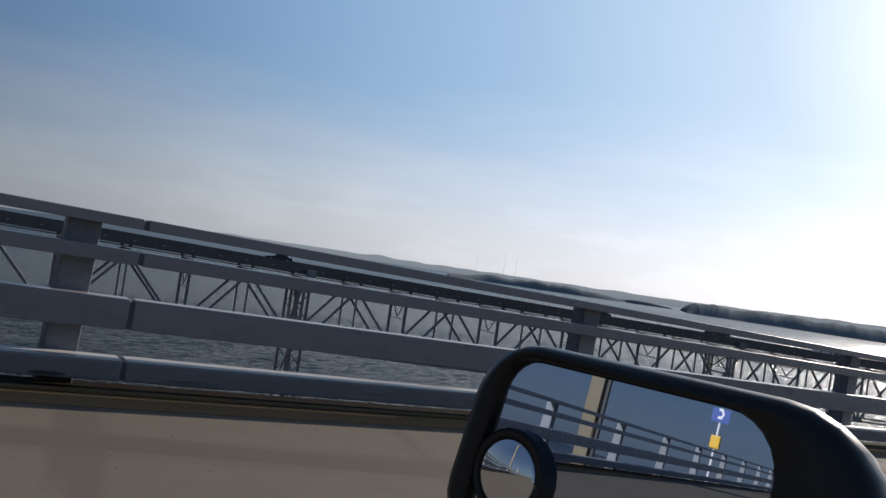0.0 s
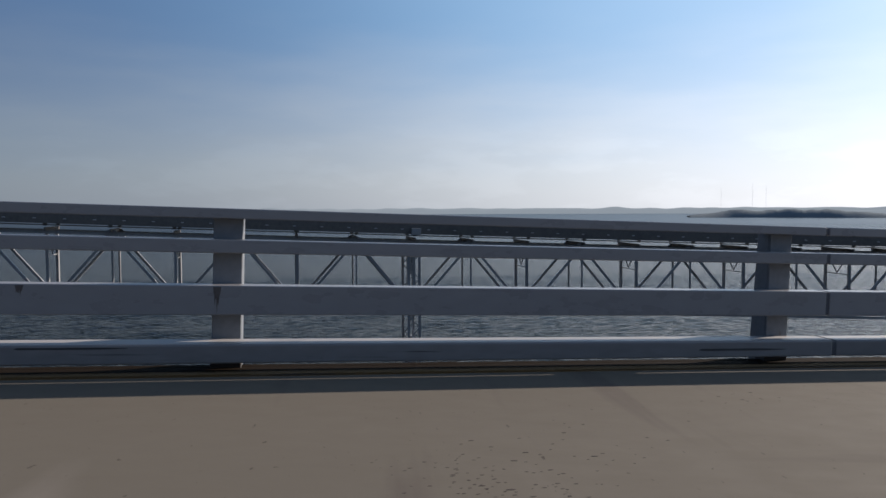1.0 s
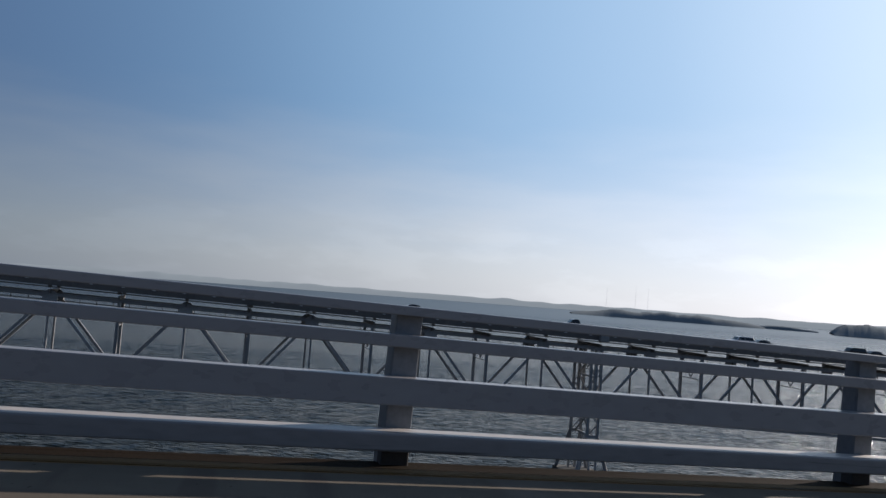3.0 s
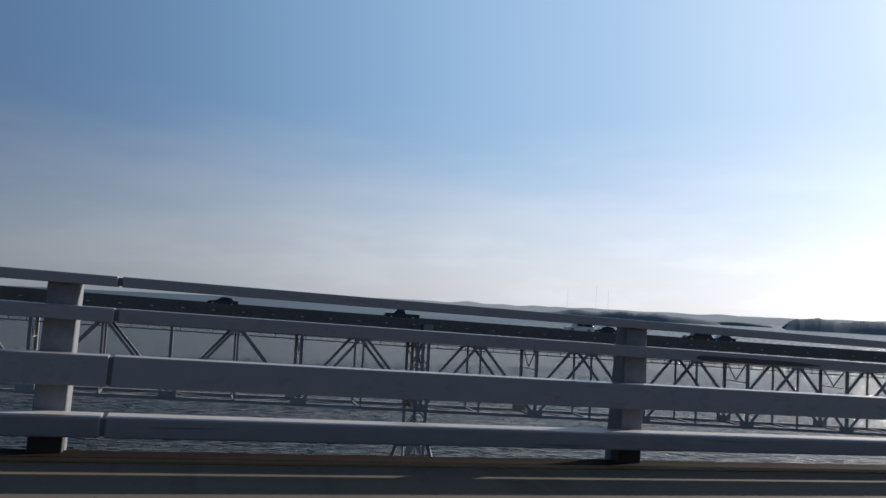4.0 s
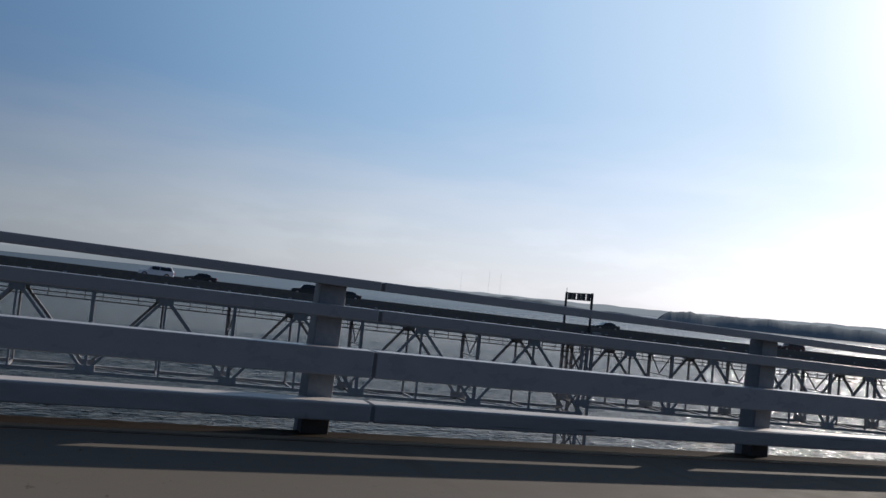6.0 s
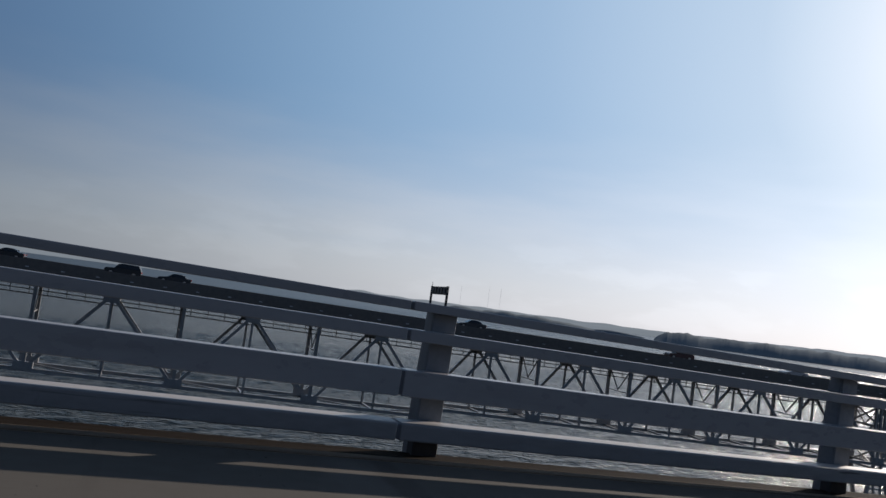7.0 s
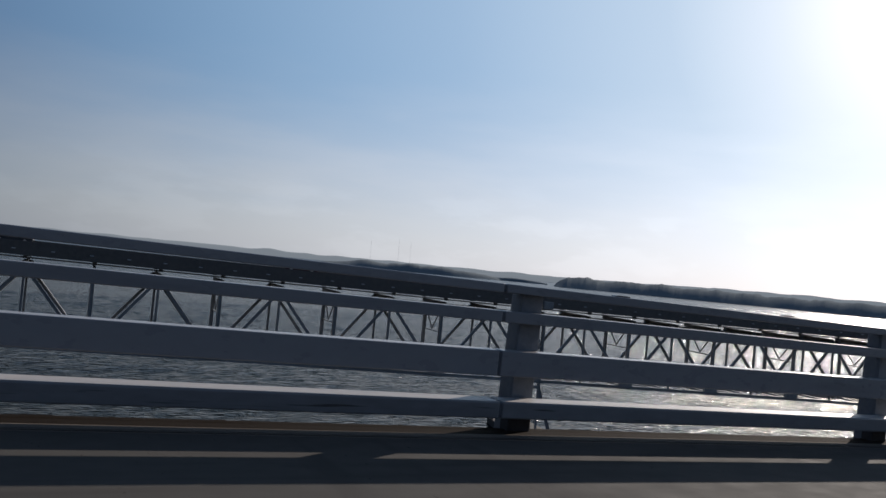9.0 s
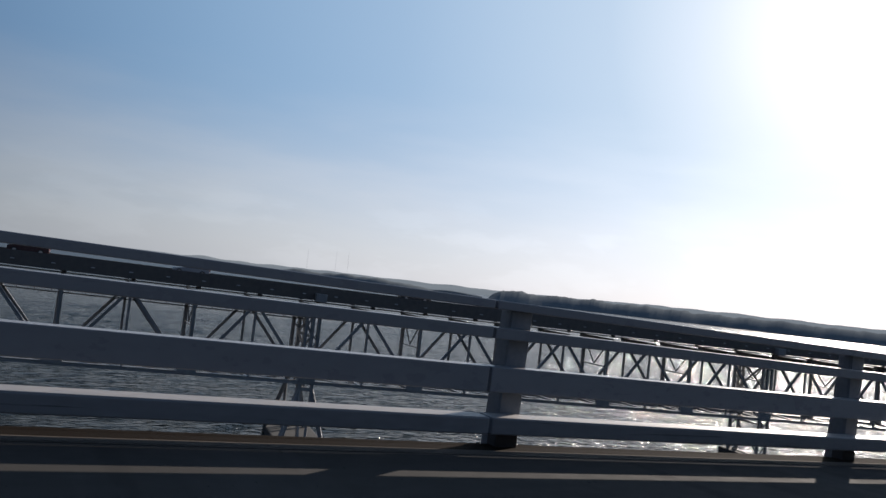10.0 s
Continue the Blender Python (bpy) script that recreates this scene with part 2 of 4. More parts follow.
PIER = material("pier_concrete", [(0.058, 0.055, 0.051), (0.045, 0.043, 0.040), (0.070, 0.067, 0.062)], 0.85, 0.0, 0.25, 0.0, 8)
DARK = material("black_signal", [(0.03, 0.03, 0.035), (0.02, 0.02, 0.02)], 0.5, 0.0, 1.0, 0.0)
# woods paled to blue-grey: the haze of distance is in the base colour
WOODS = material("haze_paled_woods", [(0.215, 0.240, 0.250), (0.235, 0.260, 0.270), (0.195, 0.220, 0.230)], 0.95, 0.0, 0.012, 0.0, 5, sheen=0.0)
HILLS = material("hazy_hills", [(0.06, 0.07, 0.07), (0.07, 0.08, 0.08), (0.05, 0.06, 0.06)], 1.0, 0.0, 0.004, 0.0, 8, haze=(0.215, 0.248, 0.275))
# mast colour paled for distance, haze put into the base colour
MAST = material("mast_steel", [(0.6, 0.6, 0.6), (0.65, 0.65, 0.65)], 0.7, 0.0, 0.1, 0.0)


def water_material():
    """Choppy near the bridges; far out the ripples are too small to see and leave a silvery sheet."""
    m = bpy.data.materials.new("bay_water")
    m.use_nodes = True
    nt = m.node_tree
    bsdf = nt.nodes["Principled BSDF"]
    bsdf.inputs["Base Color"].default_value = (0.014, 0.018, 0.017, 1)
    bsdf.inputs["IOR"].default_value, bsdf.inputs["Specular IOR Level"].default_value = 1.33, 0.14
    tc = nt.nodes.new("ShaderNodeTexCoord")
    sep_ = nt.nodes.new("ShaderNodeSeparateXYZ")
    nt.links.new(tc.outputs["Object"], sep_.inputs[0])

    def by_reach(lo, hi, to_lo, to_hi):
        r = nt.nodes.new("ShaderNodeMapRange")
        for key, value in (("From Min", lo), ("From Max", hi), ("To Min", to_lo), ("To Max", to_hi)):
            r.inputs[key].default_value = value
        nt.links.new(sep_.outputs["Y"], r.inputs["Value"])
        return r.outputs["Result"]

    nt.links.new(by_reach(250, 1300, WATER_GLOSS, 0.30), bsdf.inputs["Roughness"])
    last = None
    for size, stretch, near, far, dist in ((0.16, (1, 2.2, 1), 1.0, 0.10, 1.4), (0.42, (1, 2.6, 1), 1.0, 0.06, 1.3), (1.1, (1, 2.0, 1), 1.0, 0.02, 0.34)):
        mp = nt.nodes.new("ShaderNodeMapping")
        mp.inputs["Scale"].default_value = stretch
        mp.inputs["Rotation"].default_value = (0, 0, radians(20))
        n = nt.nodes.new("ShaderNodeTexNoise")
        n.inputs["Scale"].default_value, n.inputs["Detail"].default_value, n.inputs["Roughness"].default_value = size, 1.5, 0.5
        b = nt.nodes.new("ShaderNodeBump")
        b.inputs["Distance"].default_value = dist
        nt.links.new(by_reach(300, 1600, near, far), b.inputs["Strength"])
        nt.links.new(tc.outputs["Object"], mp.inputs["Vector"])
        nt.links.new(mp.outputs[0], n.inputs["Vector"])
        nt.links.new(n.outputs["Fac"], b.inputs["Height"])
        if last:
            nt.links.new(last.outputs[0], b.inputs["Normal"])
        last = b
    nt.links.new(last.outputs[0], bsdf.inputs["Normal"])
    return m


WATER_GLOSS = 0.12
BAY = water_material()


# ---- mesh helpers ----
def mesh_of(bm, name, material_, smooth=False):
    me = bpy.data.meshes.new(name)
    if smooth:
        sizes = sorted((face.calc_area() for face in bm.faces), reverse=True)
        for face in bm.faces:
            face.smooth = face.calc_area() < sizes[min(5, len(sizes) - 1)]
    bm.to_mesh(me)
    bm.free()
    me.materials.append(material_)
    return me


def part(name, bm, material_, parent=None, label="", smooth=False):
    ob = new(name, bm if isinstance(bm, bpy.types.Mesh) else mesh_of(bm, name, material_, smooth))
    if parent:
        ob.parent = parent
        ob.matrix_parent_inverse = parent.matrix_basis.inverted()
    if label:
        tagged(ob, label)
    return ob


def thing(name, at, label, category, group="", kind=""):
    ob = new(name)
    ob.empty_display_size = 0.3
    ob.matrix_basis = at if isinstance(at, Matrix) else Matrix.Translation(at)
    return tagged(ob, label, category, group, kind)


def box(bm, x0, x1, y0, y1, z0, z1, bevel=0.0, m=None, segments=2):
    r = bmesh.ops.create_cube(bm, size=1)
    vs = r["verts"]
    for v in vs:
        v.co = Vector((x0 + (v.co.x + 0.5) * (x1 - x0), y0 + (v.co.y + 0.5) * (y1 - y0), z0 + (v.co.z + 0.5) * (z1 - z0)))
    if bevel:
        es = list({e for v in vs for e in v.link_edges})
        got = bmesh.ops.bevel(bm, geom=es, offset=bevel, segments=segments, affect="EDGES", profile=0.6)
        vs = list({v for v in vs if v.is_valid} | {v for f in got["faces"] for v in f.verts})
    if m:
        bmesh.ops.transform(bm, matrix=m, verts=vs)
    return bm


def boxed(*args, **kw):
    return box(bmesh.new(), *args, **kw)


def along(a, b):
    """The pose at a with x towards b and z as upright as can be."""
    x = (b - a).normalized()
    y = Vector((0, 0, 1)).cross(x)
    y = y.normalized() if y.length > 1e-3 else Vector((0, 1, 0))
    z = x.cross(y)
    return Matrix(((x.x, y.x, z.x, a.x), (x.y, y.y, z.y, a.y), (x.z, y.z, z.z, a.z), (0, 0, 0, 1)))


def beam(a, b, w, h, bm=None, flanged=True):
    """A rolled section from a to b: two flanges and a web (or a plain bar)."""
    bm = bm or bmesh.new()
    n = (b - a).length
    m = along(a, b)
    if flanged:
        t = 0.16 * h
        box(bm, 0, n, -w / 2, w / 2, h / 2 - t, h / 2, m=m)
        box(bm, 0, n, -w / 2, w / 2, -h / 2, -h / 2 + t, m=m)
        box(bm, 0, n, -w * 0.35, w * 0.35, -h / 2 + t, h / 2 - t, m=m)
    else:
        box(bm, 0, n, -w / 2, w / 2, -h / 2, h / 2, m=m)
    return bm


def strip(points_a, points_b, depth, bm=None):
    """A slab between two lines of points, with a thickness downwards."""
    bm = bm or bmesh.new()
    rings = []
    for a, b in zip(points_a, points_b):
        rings.append([bm.verts.new(p) for p in (a, b, b - Vector((0, 0, depth)), a - Vector((0, 0, depth)))])
    for r, q in zip(rings, rings[1:]):
        for i in range(4):
            bm.faces.new((r[i], r[(i + 1) % 4], q[(i + 1) % 4], q[i]))
    bm.faces.new(rings[0][::-1])
    bm.faces.new(rings[-1])
    bmesh.ops.recalc_face_normals(bm, faces=bm.faces)
    return bm


def ring(bm, pts):
    return [bm.verts.new(p) for p in pts]


def loft(rings, cap_first=True, cap_last=True):
    """A skin over closed rings of equal length."""
    bm = bmesh.new()
    loops = [ring(bm, r) for r in rings]
    n = len(loops[0])
    for r, q in zip(loops, loops[1:]):
        for i in range(n):
            bm.faces.new((r[i], r[(i + 1) % n], q[(i + 1) % n], q[i]))
    if cap_first:
        bm.faces.new(loops[0][::-1])
    if cap_last:
        bm.faces.new(loops[-1])
    bmesh.ops.recalc_face_normals(bm, faces=bm.faces)
    return bm


def line(f, s0, s1, n, z, step=6.0):
    k = max(1, int((s1 - s0) / step))
    return [f(s0 + (s1 - s0) * i / k, n, z) for i in range(k + 1)]


# ---- the large structure ----
S0, S1 = -330.0, 190.0


def surface(s):
    """The carriageway over the railing's datum: a thicker overlay before s = -100."""
    u = min(1.0, max(0.0, (-101.0 - s) / 14.0))
    return 0.02 + 0.07 * u * u * (3 - 2 * u)


def deck_line(n, rise=0.0, level=None):
    return [road_point(s, n, (surface(s) if level is None else level) + rise) for s in np.arange(S0, S1, 5.0)]


road = part("road", strip(deck_line(-12.0), deck_line(-0.56), 0.35), CONCRETE)
tagged(road, "weathered brown concrete bridge carriageway", "road", kind="structure")
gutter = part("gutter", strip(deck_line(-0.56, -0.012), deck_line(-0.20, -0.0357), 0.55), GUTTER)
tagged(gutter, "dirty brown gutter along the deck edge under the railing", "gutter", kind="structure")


def gutter_top(s, n):
    u = (n + 0.56) / 0.76
    return surface(s) - 0.012 - 0.05 * u


# outer strip coloured dark in place of the shade below the kerb rail
deck_edge = part("deck_edge", strip(deck_line(-0.20, -0.0357), deck_line(0.16, -0.0594), 0.55), SHADED_GRIT)
tagged(deck_edge, "edge of the road deck with shade painted in as dark brown", "deck edge", kind="structure")
edge_line = part("edge_line", strip(*[[road_point(s, n, gutter_top(s, n) + 0.004) for s in np.arange(S0, S1, 5.0)] for n in (-0.45, -0.37)], 0.003), YELLOW)
tagged(edge_line, "worn yellow edge line painted on the deck", "road marking", kind="structure")


def drift(s0, s1, wide, seed):
    """Brown silt that has spread from the gutter over the carriageway, with a wavering inner edge."""
    far, near = [], []
    k = int((s1 - s0) / 0.5)
    for i in range(k + 1):
        s = s0 + (s1 - s0) * i / k
        w = wide * math.sin(math.pi * i / k) ** 0.5 * (0.85 + 0.3 * noise.noise(Vector((s * 0.35, seed, 0))))
        far.append(road_point(s, -0.565, surface(s) + 0.004))
        near.append(road_point(s, -0.58 - w, surface(s) + 0.004))
    return strip(near, far, 0.003)


tagged(part("silt", drift(-186.0, -147.0, 0.38, 3), GUTTER), "brown silt spread from the gutter over the road", "silt", kind="stuff")


def grit_ridge():
    """Road grit and litter swept against the deck's edge: a low ragged ridge."""
    bm = bmesh.new()
    rng = random.Random(11)
    rings = []
    s = -190.0
    while s < 110:
        h = 0.004 + 0.008 * max(0.0, noise.noise(Vector((s * 1.3, 0.3, 0)))) + 0.004 * rng.random()
        rings.append([bm.verts.new(road_point(s + rng.uniform(-0.03, 0.03), n + rng.uniform(-0.015, 0.015), gutter_top(s, n) + z)) for n, z in ((-0.02, -0.004), (0.04, h * 0.6), (0.09, h), (0.145, -0.02))])
        s += 0.12
    for r, q in zip(rings, rings[1:]):
        for i in range(3):
            bm.faces.new((r[i], r[i + 1], q[i + 1], q[i]))
    bmesh.ops.recalc_face_normals(bm, faces=bm.faces)
    return bm


grit = part("grit", grit_ridge(), SHADED_GRIT)
tagged(grit, "dark brown road grit swept against the deck edge", "grit", kind="stuff")


def crumbs(patches, seed):
    """Crumbled bits of concrete and stones lying on the carriageway: rows of place, reach along and across, and number."""
    bm = bmesh.new()
    rng = random.Random(seed)
    for s, n, along_, across, count in patches:
        for _ in range(count):
            a, b = s + rng.gauss(0, along_), min(-1.2, n + rng.gauss(0, across))
            size = rng.uniform(0.003, 0.006) * (1.8 if rng.random() < 0.12 else 1.0)
            turn = rng.uniform(0, 3.1)
            low, high = [], []
            for i in range(5):
                q = turn + i * math.tau / 5
                u, v = size * rng.uniform(1.8, 3.2) * math.cos(q), size * rng.uniform(0.7, 1.1) * math.sin(q)
                low.append(bm.verts.new(road_point(a + u, b + v, surface(a) - 0.001)))
                high.append(bm.verts.new(road_point(a + 0.6 * u, b + 0.6 * v, surface(a) + size * 0.15 + 0.0005)))
            bm.faces.new(high)
            for i in range(5):
                bm.faces.new((low[i], low[(i + 1) % 5], high[(i + 1) % 5], high[i]))
    bmesh.ops.recalc_face_normals(bm, faces=bm.faces)
    return bm


tagged(part("crumbs", crumbs([(-140.55, -2.75, 0.16, 0.22, 70), (-140.15, -2.75, 0.22, 0.25, 60), (-139.9, -2.35, 0.35, 0.3, 25), (-138.3, -1.45, 0.25, 0.08, 14), (-142.34, -2.28, 0.02, 0.01, 3), (-142.0, -2.23, 0.02, 0.01, 2)], 17), CRUMB), "crumbled bits of concrete lying on the carriageway", "road debris", kind="stuff")


def level_line(n, z):
    return [road_point(s, n, z) for s in np.arange(S0, S1, 5.0)]


GIRDER = material("girder_steel", [(0.14, 0.145, 0.15), (0.11, 0.115, 0.12)], 0.6, 0.0, 0.4, 0.05)
BENT = material("bent_concrete", [(0.30, 0.28, 0.25), (0.25, 0.23, 0.21), (0.34, 0.32, 0.29)], 0.85, 0.0, 0.3, 0.2, 14, spots=[((0.18, 0.165, 0.145), 0.60, 0.6, (1, 1, 0.25))])
for n in (-1.2, -4.4, -7.6, -10.8):
    tagged(part("deck_girder", strip(level_line(n - 0.2, -0.52), level_line(n + 0.2, -0.52), 1.7), GIRDER), "long grey steel girder under the road deck", "girder", kind="structure")
for s in np.arange(-300.0, 181.0, 40.0):
    p = road_point(s, -6.0, -2.22)
    m = Matrix.Translation(p) @ Matrix.Rotation(heading(s), 4, "Z")
    bm = boxed(-0.8, 0.8, -5.6, 5.6, -1.5, 0.0, bevel=0.06, m=m, segments=1)
    for n in (-3.6, 3.6):
        box(bm, -0.7, 0.7, n - 0.7, n + 0.7, WATER - p.z - 3.0, -1.45, bevel=0.05, m=m, segments=1)
    tagged(part("deck_bent", bm, BENT), "two-column concrete bent under the road deck", "bridge pier", kind="structure")


def graded(lo, hi, step, far):
    """Even steps between lo and hi, then ever longer ones out to far."""
    mid = list(np.arange(lo, hi, step))
    out, d, x = [], step, mid[-1]
    while x < far:
        d *= 1.22
        x += d
        out.append(x)
    left, d, x = [], step, mid[0]
    while x > -far:
        d *= 1.22
        x -= d
        left.append(x)
    return np.array(left[::-1] + mid + out)


def bay():
    xs, ys = graded(-250, 420, 1.05, 5600), graded(20, 330, 0.95, 5600)
    gx, gy = np.meshgrid(xs, ys)
    step = np.maximum(np.gradient(xs)[None, :], np.gradient(ys)[:, None])
    rng = np.random.default_rng(5)
    z = np.zeros_like(gx)
    for k in range(34):
        wave = 2.3 * (6.0 / 2.3) ** rng.random()
        turn = radians(-62) + rng.normal(0, 0.55)
        ph = rng.random() * 6.28
        p = (gx * math.cos(turn) + gy * math.sin(turn)) * 6.283 / wave + ph
        p = p + 0.8 * np.sin(gx * 0.021 * (1 + k % 3) + gy * 0.017 + k)
        keep = np.clip((wave - 2.0 * step) / wave, 0, 1)
        z += WAVE * 0.0105 * wave ** 0.9 * keep * (np.sin(p) + 0.25 * np.sin(2 * p + 0.6))
    for k in range(18):
        wave = 9.0 * 5.0 ** rng.random()
        turn = radians(-70) + rng.normal(0, 0.35)
        p = (gx * math.cos(turn) + gy * math.sin(turn)) * 6.283 / wave + rng.random() * 6.28
        p = p + 1.1 * np.sin(gx * 0.009 * (1 + k % 4) + gy * 0.007 + k)
        z += 0.0012 * wave * np.clip((wave - 2.2 * step) / wave, 0, 1) * np.sin(p)
    verts = np.stack([gx, gy, z], -1).reshape(-1, 3)
    w, h = len(xs), len(ys)
    i = (np.arange(h - 1)[:, None] * w + np.arange(w - 1)[None, :]).ravel()
    quads = np.stack([i, i + 1, i + 1 + w, i + w], -1)
    me = bpy.data.meshes.new("water")
    me.vertices.add(len(verts))
    me.vertices.foreach_set("co", verts.astype(np.float32).ravel())
    me.loops.add(quads.size)
    me.loops.foreach_set("vertex_index", quads.astype(np.int32).ravel())
    me.polygons.add(len(quads))
    me.polygons.foreach_set("loop_start", np.arange(0, quads.size, 4, dtype=np.int32))
    me.polygons.foreach_set("use_smooth", np.ones(len(quads), dtype=bool))
    me.update(calc_edges=True)
    me.validate()
    me.materials.append(BAY)
    return me


WAVE = 0.6
water = new("water", bay())
water.location = (0, 0, WATER)
tagged(water, "grey-blue choppy water of a wide bay", "water", kind="structure")


def land(name, az0, az1, dist, depth, height, seed, mat, label, ground=2.0, taper=3.0, lumps=1.0, grain=40, roll=0.22):
    """Wooded shore seen far off: a bumpy canopy over a low bank, tapering to a point at both ends."""
    bm = bmesh.new()
    cols, rws = int(abs(az1 - az0) * grain) + 8, 15
    grid = []
    for j in range(rws):
        row = []
        for i in range(cols + 1):
            u = i / cols
            az = radians(az0 + (az1 - az0) * u)
            d = dist + depth * (j / (rws - 1)) + 70 * noise.noise(Vector((i * 0.14 / grain, seed, 0)))
            p = Vector((math.cos(az) * d, math.sin(az) * d, 0))
            end = min(1, min(u, 1 - u) * abs(az1 - az0) / taper) ** 0.6
            w = math.degrees(az)
            swell = 0.66 + roll * noise.noise(Vector((w * 0.55, seed, 3))) + min(1.0, lumps * 2, j / 7) * 0.14 * noise.noise(Vector((w * 1.9, j * 0.15, seed)))
            swell += lumps * (0.07 * noise.noise(Vector((w * 3.6, j * 1.3, seed))) + 0.03 * noise.noise(Vector((w * 8.5, j * 2.7, seed + 9))))
            p.z = WATER - 1 if j in (0, rws - 1) else WATER + ground + max(0.05, swell * end) * height * (0.4, 0.75, 0.92, 1.0)[min(j - 1, 3)]
            row.append(bm.verts.new(p))
        grid.append(row)
    for r, q in zip(grid, grid[1:]):
        for i in range(cols):
            bm.faces.new((r[i], r[i + 1], q[i + 1], q[i]))
    bmesh.ops.recalc_face_normals(bm, faces=bm.faces)
    for face in bm.faces:
        face.smooth = True
    return tagged(part(name, bm, mat), label, "shore", kind="structure")


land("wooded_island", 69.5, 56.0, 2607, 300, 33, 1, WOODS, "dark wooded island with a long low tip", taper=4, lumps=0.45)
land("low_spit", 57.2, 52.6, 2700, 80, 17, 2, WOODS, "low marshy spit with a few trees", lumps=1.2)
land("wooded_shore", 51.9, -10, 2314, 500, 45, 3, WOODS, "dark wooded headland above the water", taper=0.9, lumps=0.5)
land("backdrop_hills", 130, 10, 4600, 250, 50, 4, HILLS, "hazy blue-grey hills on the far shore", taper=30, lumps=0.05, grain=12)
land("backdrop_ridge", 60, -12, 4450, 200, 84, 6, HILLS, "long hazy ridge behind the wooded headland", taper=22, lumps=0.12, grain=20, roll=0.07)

# ---- railing of this bridge ----
PITCH = 4.57
RAILS = [("top_rail", 1.130, 1.204, -0.12, 0.10, 0.010), ("rail", 0.886, 0.981, -0.14, 0.02, 0.009), ("rail", 0.449, 0.658, -0.16, 0.0, 0.009), ("rail", 0.123, 0.258, -0.262, -0.03, 0.014)]


def railing(length, posts, label):
    t = thing("railing_section", Matrix(), label, "railing", "sections of the bridge railing")
    for x in posts:
        bm = boxed(x - 0.103, x + 0.103, 0.0, 0.022, -0.06, 1.13, bevel=0.004, segments=1)
        for side in (-1, 1):
            plate = boxed(-0.010, 0.010, 0.022, 0.25, -0.06, 1.13)
            for v in plate.verts:
                if v.co.y > 0.1:
                    v.co.y = 0.16 if v.co.z > 0.5 else 0.22
                v.co.x += x + side * (0.093 + 0.055 * v.co.y)
            me = bpy.data.meshes.new("plate")
            plate.to_mesh(me)
            plate.free()
            bm.from_mesh(me)
            bpy.data.meshes.remove(me)
        for z in (0.12, 0.6, 1.0):
            box(bm, x - 0.09, x + 0.09, 0.022, 0.13, z, z + 0.015)
        po = part("post", bm, POST, t)
        # dark foot: the shade below the kerb rail is put into its colour
        part("foot", boxed(x - 0.110, x + 0.110, -0.004, 0.225, -0.06, 0.118, bevel=0.006, segments=1), FOOT_SHADE, po, "dark post foot with kerb-rail shade painted in")
        part("spacer", boxed(x - 0.06, x + 0.06, -0.06, 0.0, 0.14, 0.24, bevel=0.006, segments=1), SLEEVE, po)
    for name, z0, z1, y0, y1, r in RAILS:
        ra = part(name, boxed(0.012, length - 0.012, y0, y1, z0, z1, bevel=r, segments=3), KERB if z0 < 0.2 else STEEL, t, smooth=True)
        if z0 < 0.2:
            # thin added plate, paler than the rail: sunlight on its top painted in
            part("tread", boxed(0.014, length - 0.014, y0 + 0.010, y1 - 0.010, z1 - 0.004, z1 + 0.003, bevel=0.002, segments=1), LIT_TOP, ra, "pale top of the kerb rail with sunlit brightness painted in")
        part("sleeve", boxed(-0.10, 0.10, y0 + 0.008, y1 - 0.008, z0 + 0.008, z1 - 0.008, bevel=r * 0.8, segments=3), SLEEVE, ra, "dark expansion sleeve between rail ends", smooth=True)
    return t


LABEL = "grey painted steel bridge railing with four rails on stout posts"
early = railing(3 * PITCH, [PITCH * (i + 1) - 0.36 for i in range(3)], LABEL)
middle = railing(3 * PITCH - 0.70, [PITCH * (i + 1) - 0.36 for i in range(2)], LABEL)
late = railing(3 * PITCH, [PITCH * i + 0.34 for i in range(3)], LABEL)
sections = []
for k in range(-54, 27, 3):
    src, s = (early, k * PITCH + 0.36) if k < -3 else (middle, k * PITCH + 0.36) if k == -3 else (late, k * PITCH - 0.34)
    m = road_pose(s)
    nxt = road_point(s + 3 * PITCH, 0, 0)
    m = along(m.translation, nxt)
    if src["label"] == LABEL and not src.get("placed"):
        src.matrix_basis = m
        src["placed"] = 1
        sections.append((s, src))
    else:
        sections.append((s, copy_thing(src, m)))
for src in (early, middle, late):
    del src["placed"]


def stain(s, rail, width, z0, z1, seed, runs=False):
    """Wear on the face of a rail: a rust run that narrows downwards, or a ragged scrape along it."""
    start, section = max((row for row in sections if row[0] <= s), key=lambda row: row[0])
    y = RAILS[rail][3]
    top, low = [], []
    steps = max(14, int(width * 40))
    for i in range(steps + 1):
        u = i / steps
        x = s - start + (u - 0.5) * width
        if runs:
            depth = (z1 - z0) * (1 - abs(2 * u - 1) ** 3) * (0.35 + 0.65 * abs(noise.noise(Vector((u * 11.0, seed * 1.7, 0)))) * 1.9)
            top.append((x, z1))
            low.append((x, z1 - 0.006 - depth))
        else:
            e = min(1, (30 if width > 0.3 else 4) * u, 4 * (1 - u)) * 0.8 + 0.2
            mid = (z0 + z1) / 2
            top.append((x, mid + (z1 - mid) * e * (0.9 + 0.15 * noise.noise(Vector((x * 5.0, seed, 0))))))
            low.append((x, mid - (mid - z0) * e * (0.8 + 0.3 * noise.noise(Vector((x * 6.0, seed, 4))))))
    m = section.matrix_basis
    bm = loft([[m @ Vector((x, y - d, z)) for x, z in top + low[::-1]] for d in (-0.003, 0.0018)])
    part("rust_stain" if runs else "scrape", bm, RUST if runs else FAINT if width < 0.5 and z0 > 0.4 and s < 0 else SCRAPE, section, "dark brown rust run on a rail" if runs else "dark ragged scrape along a rail")


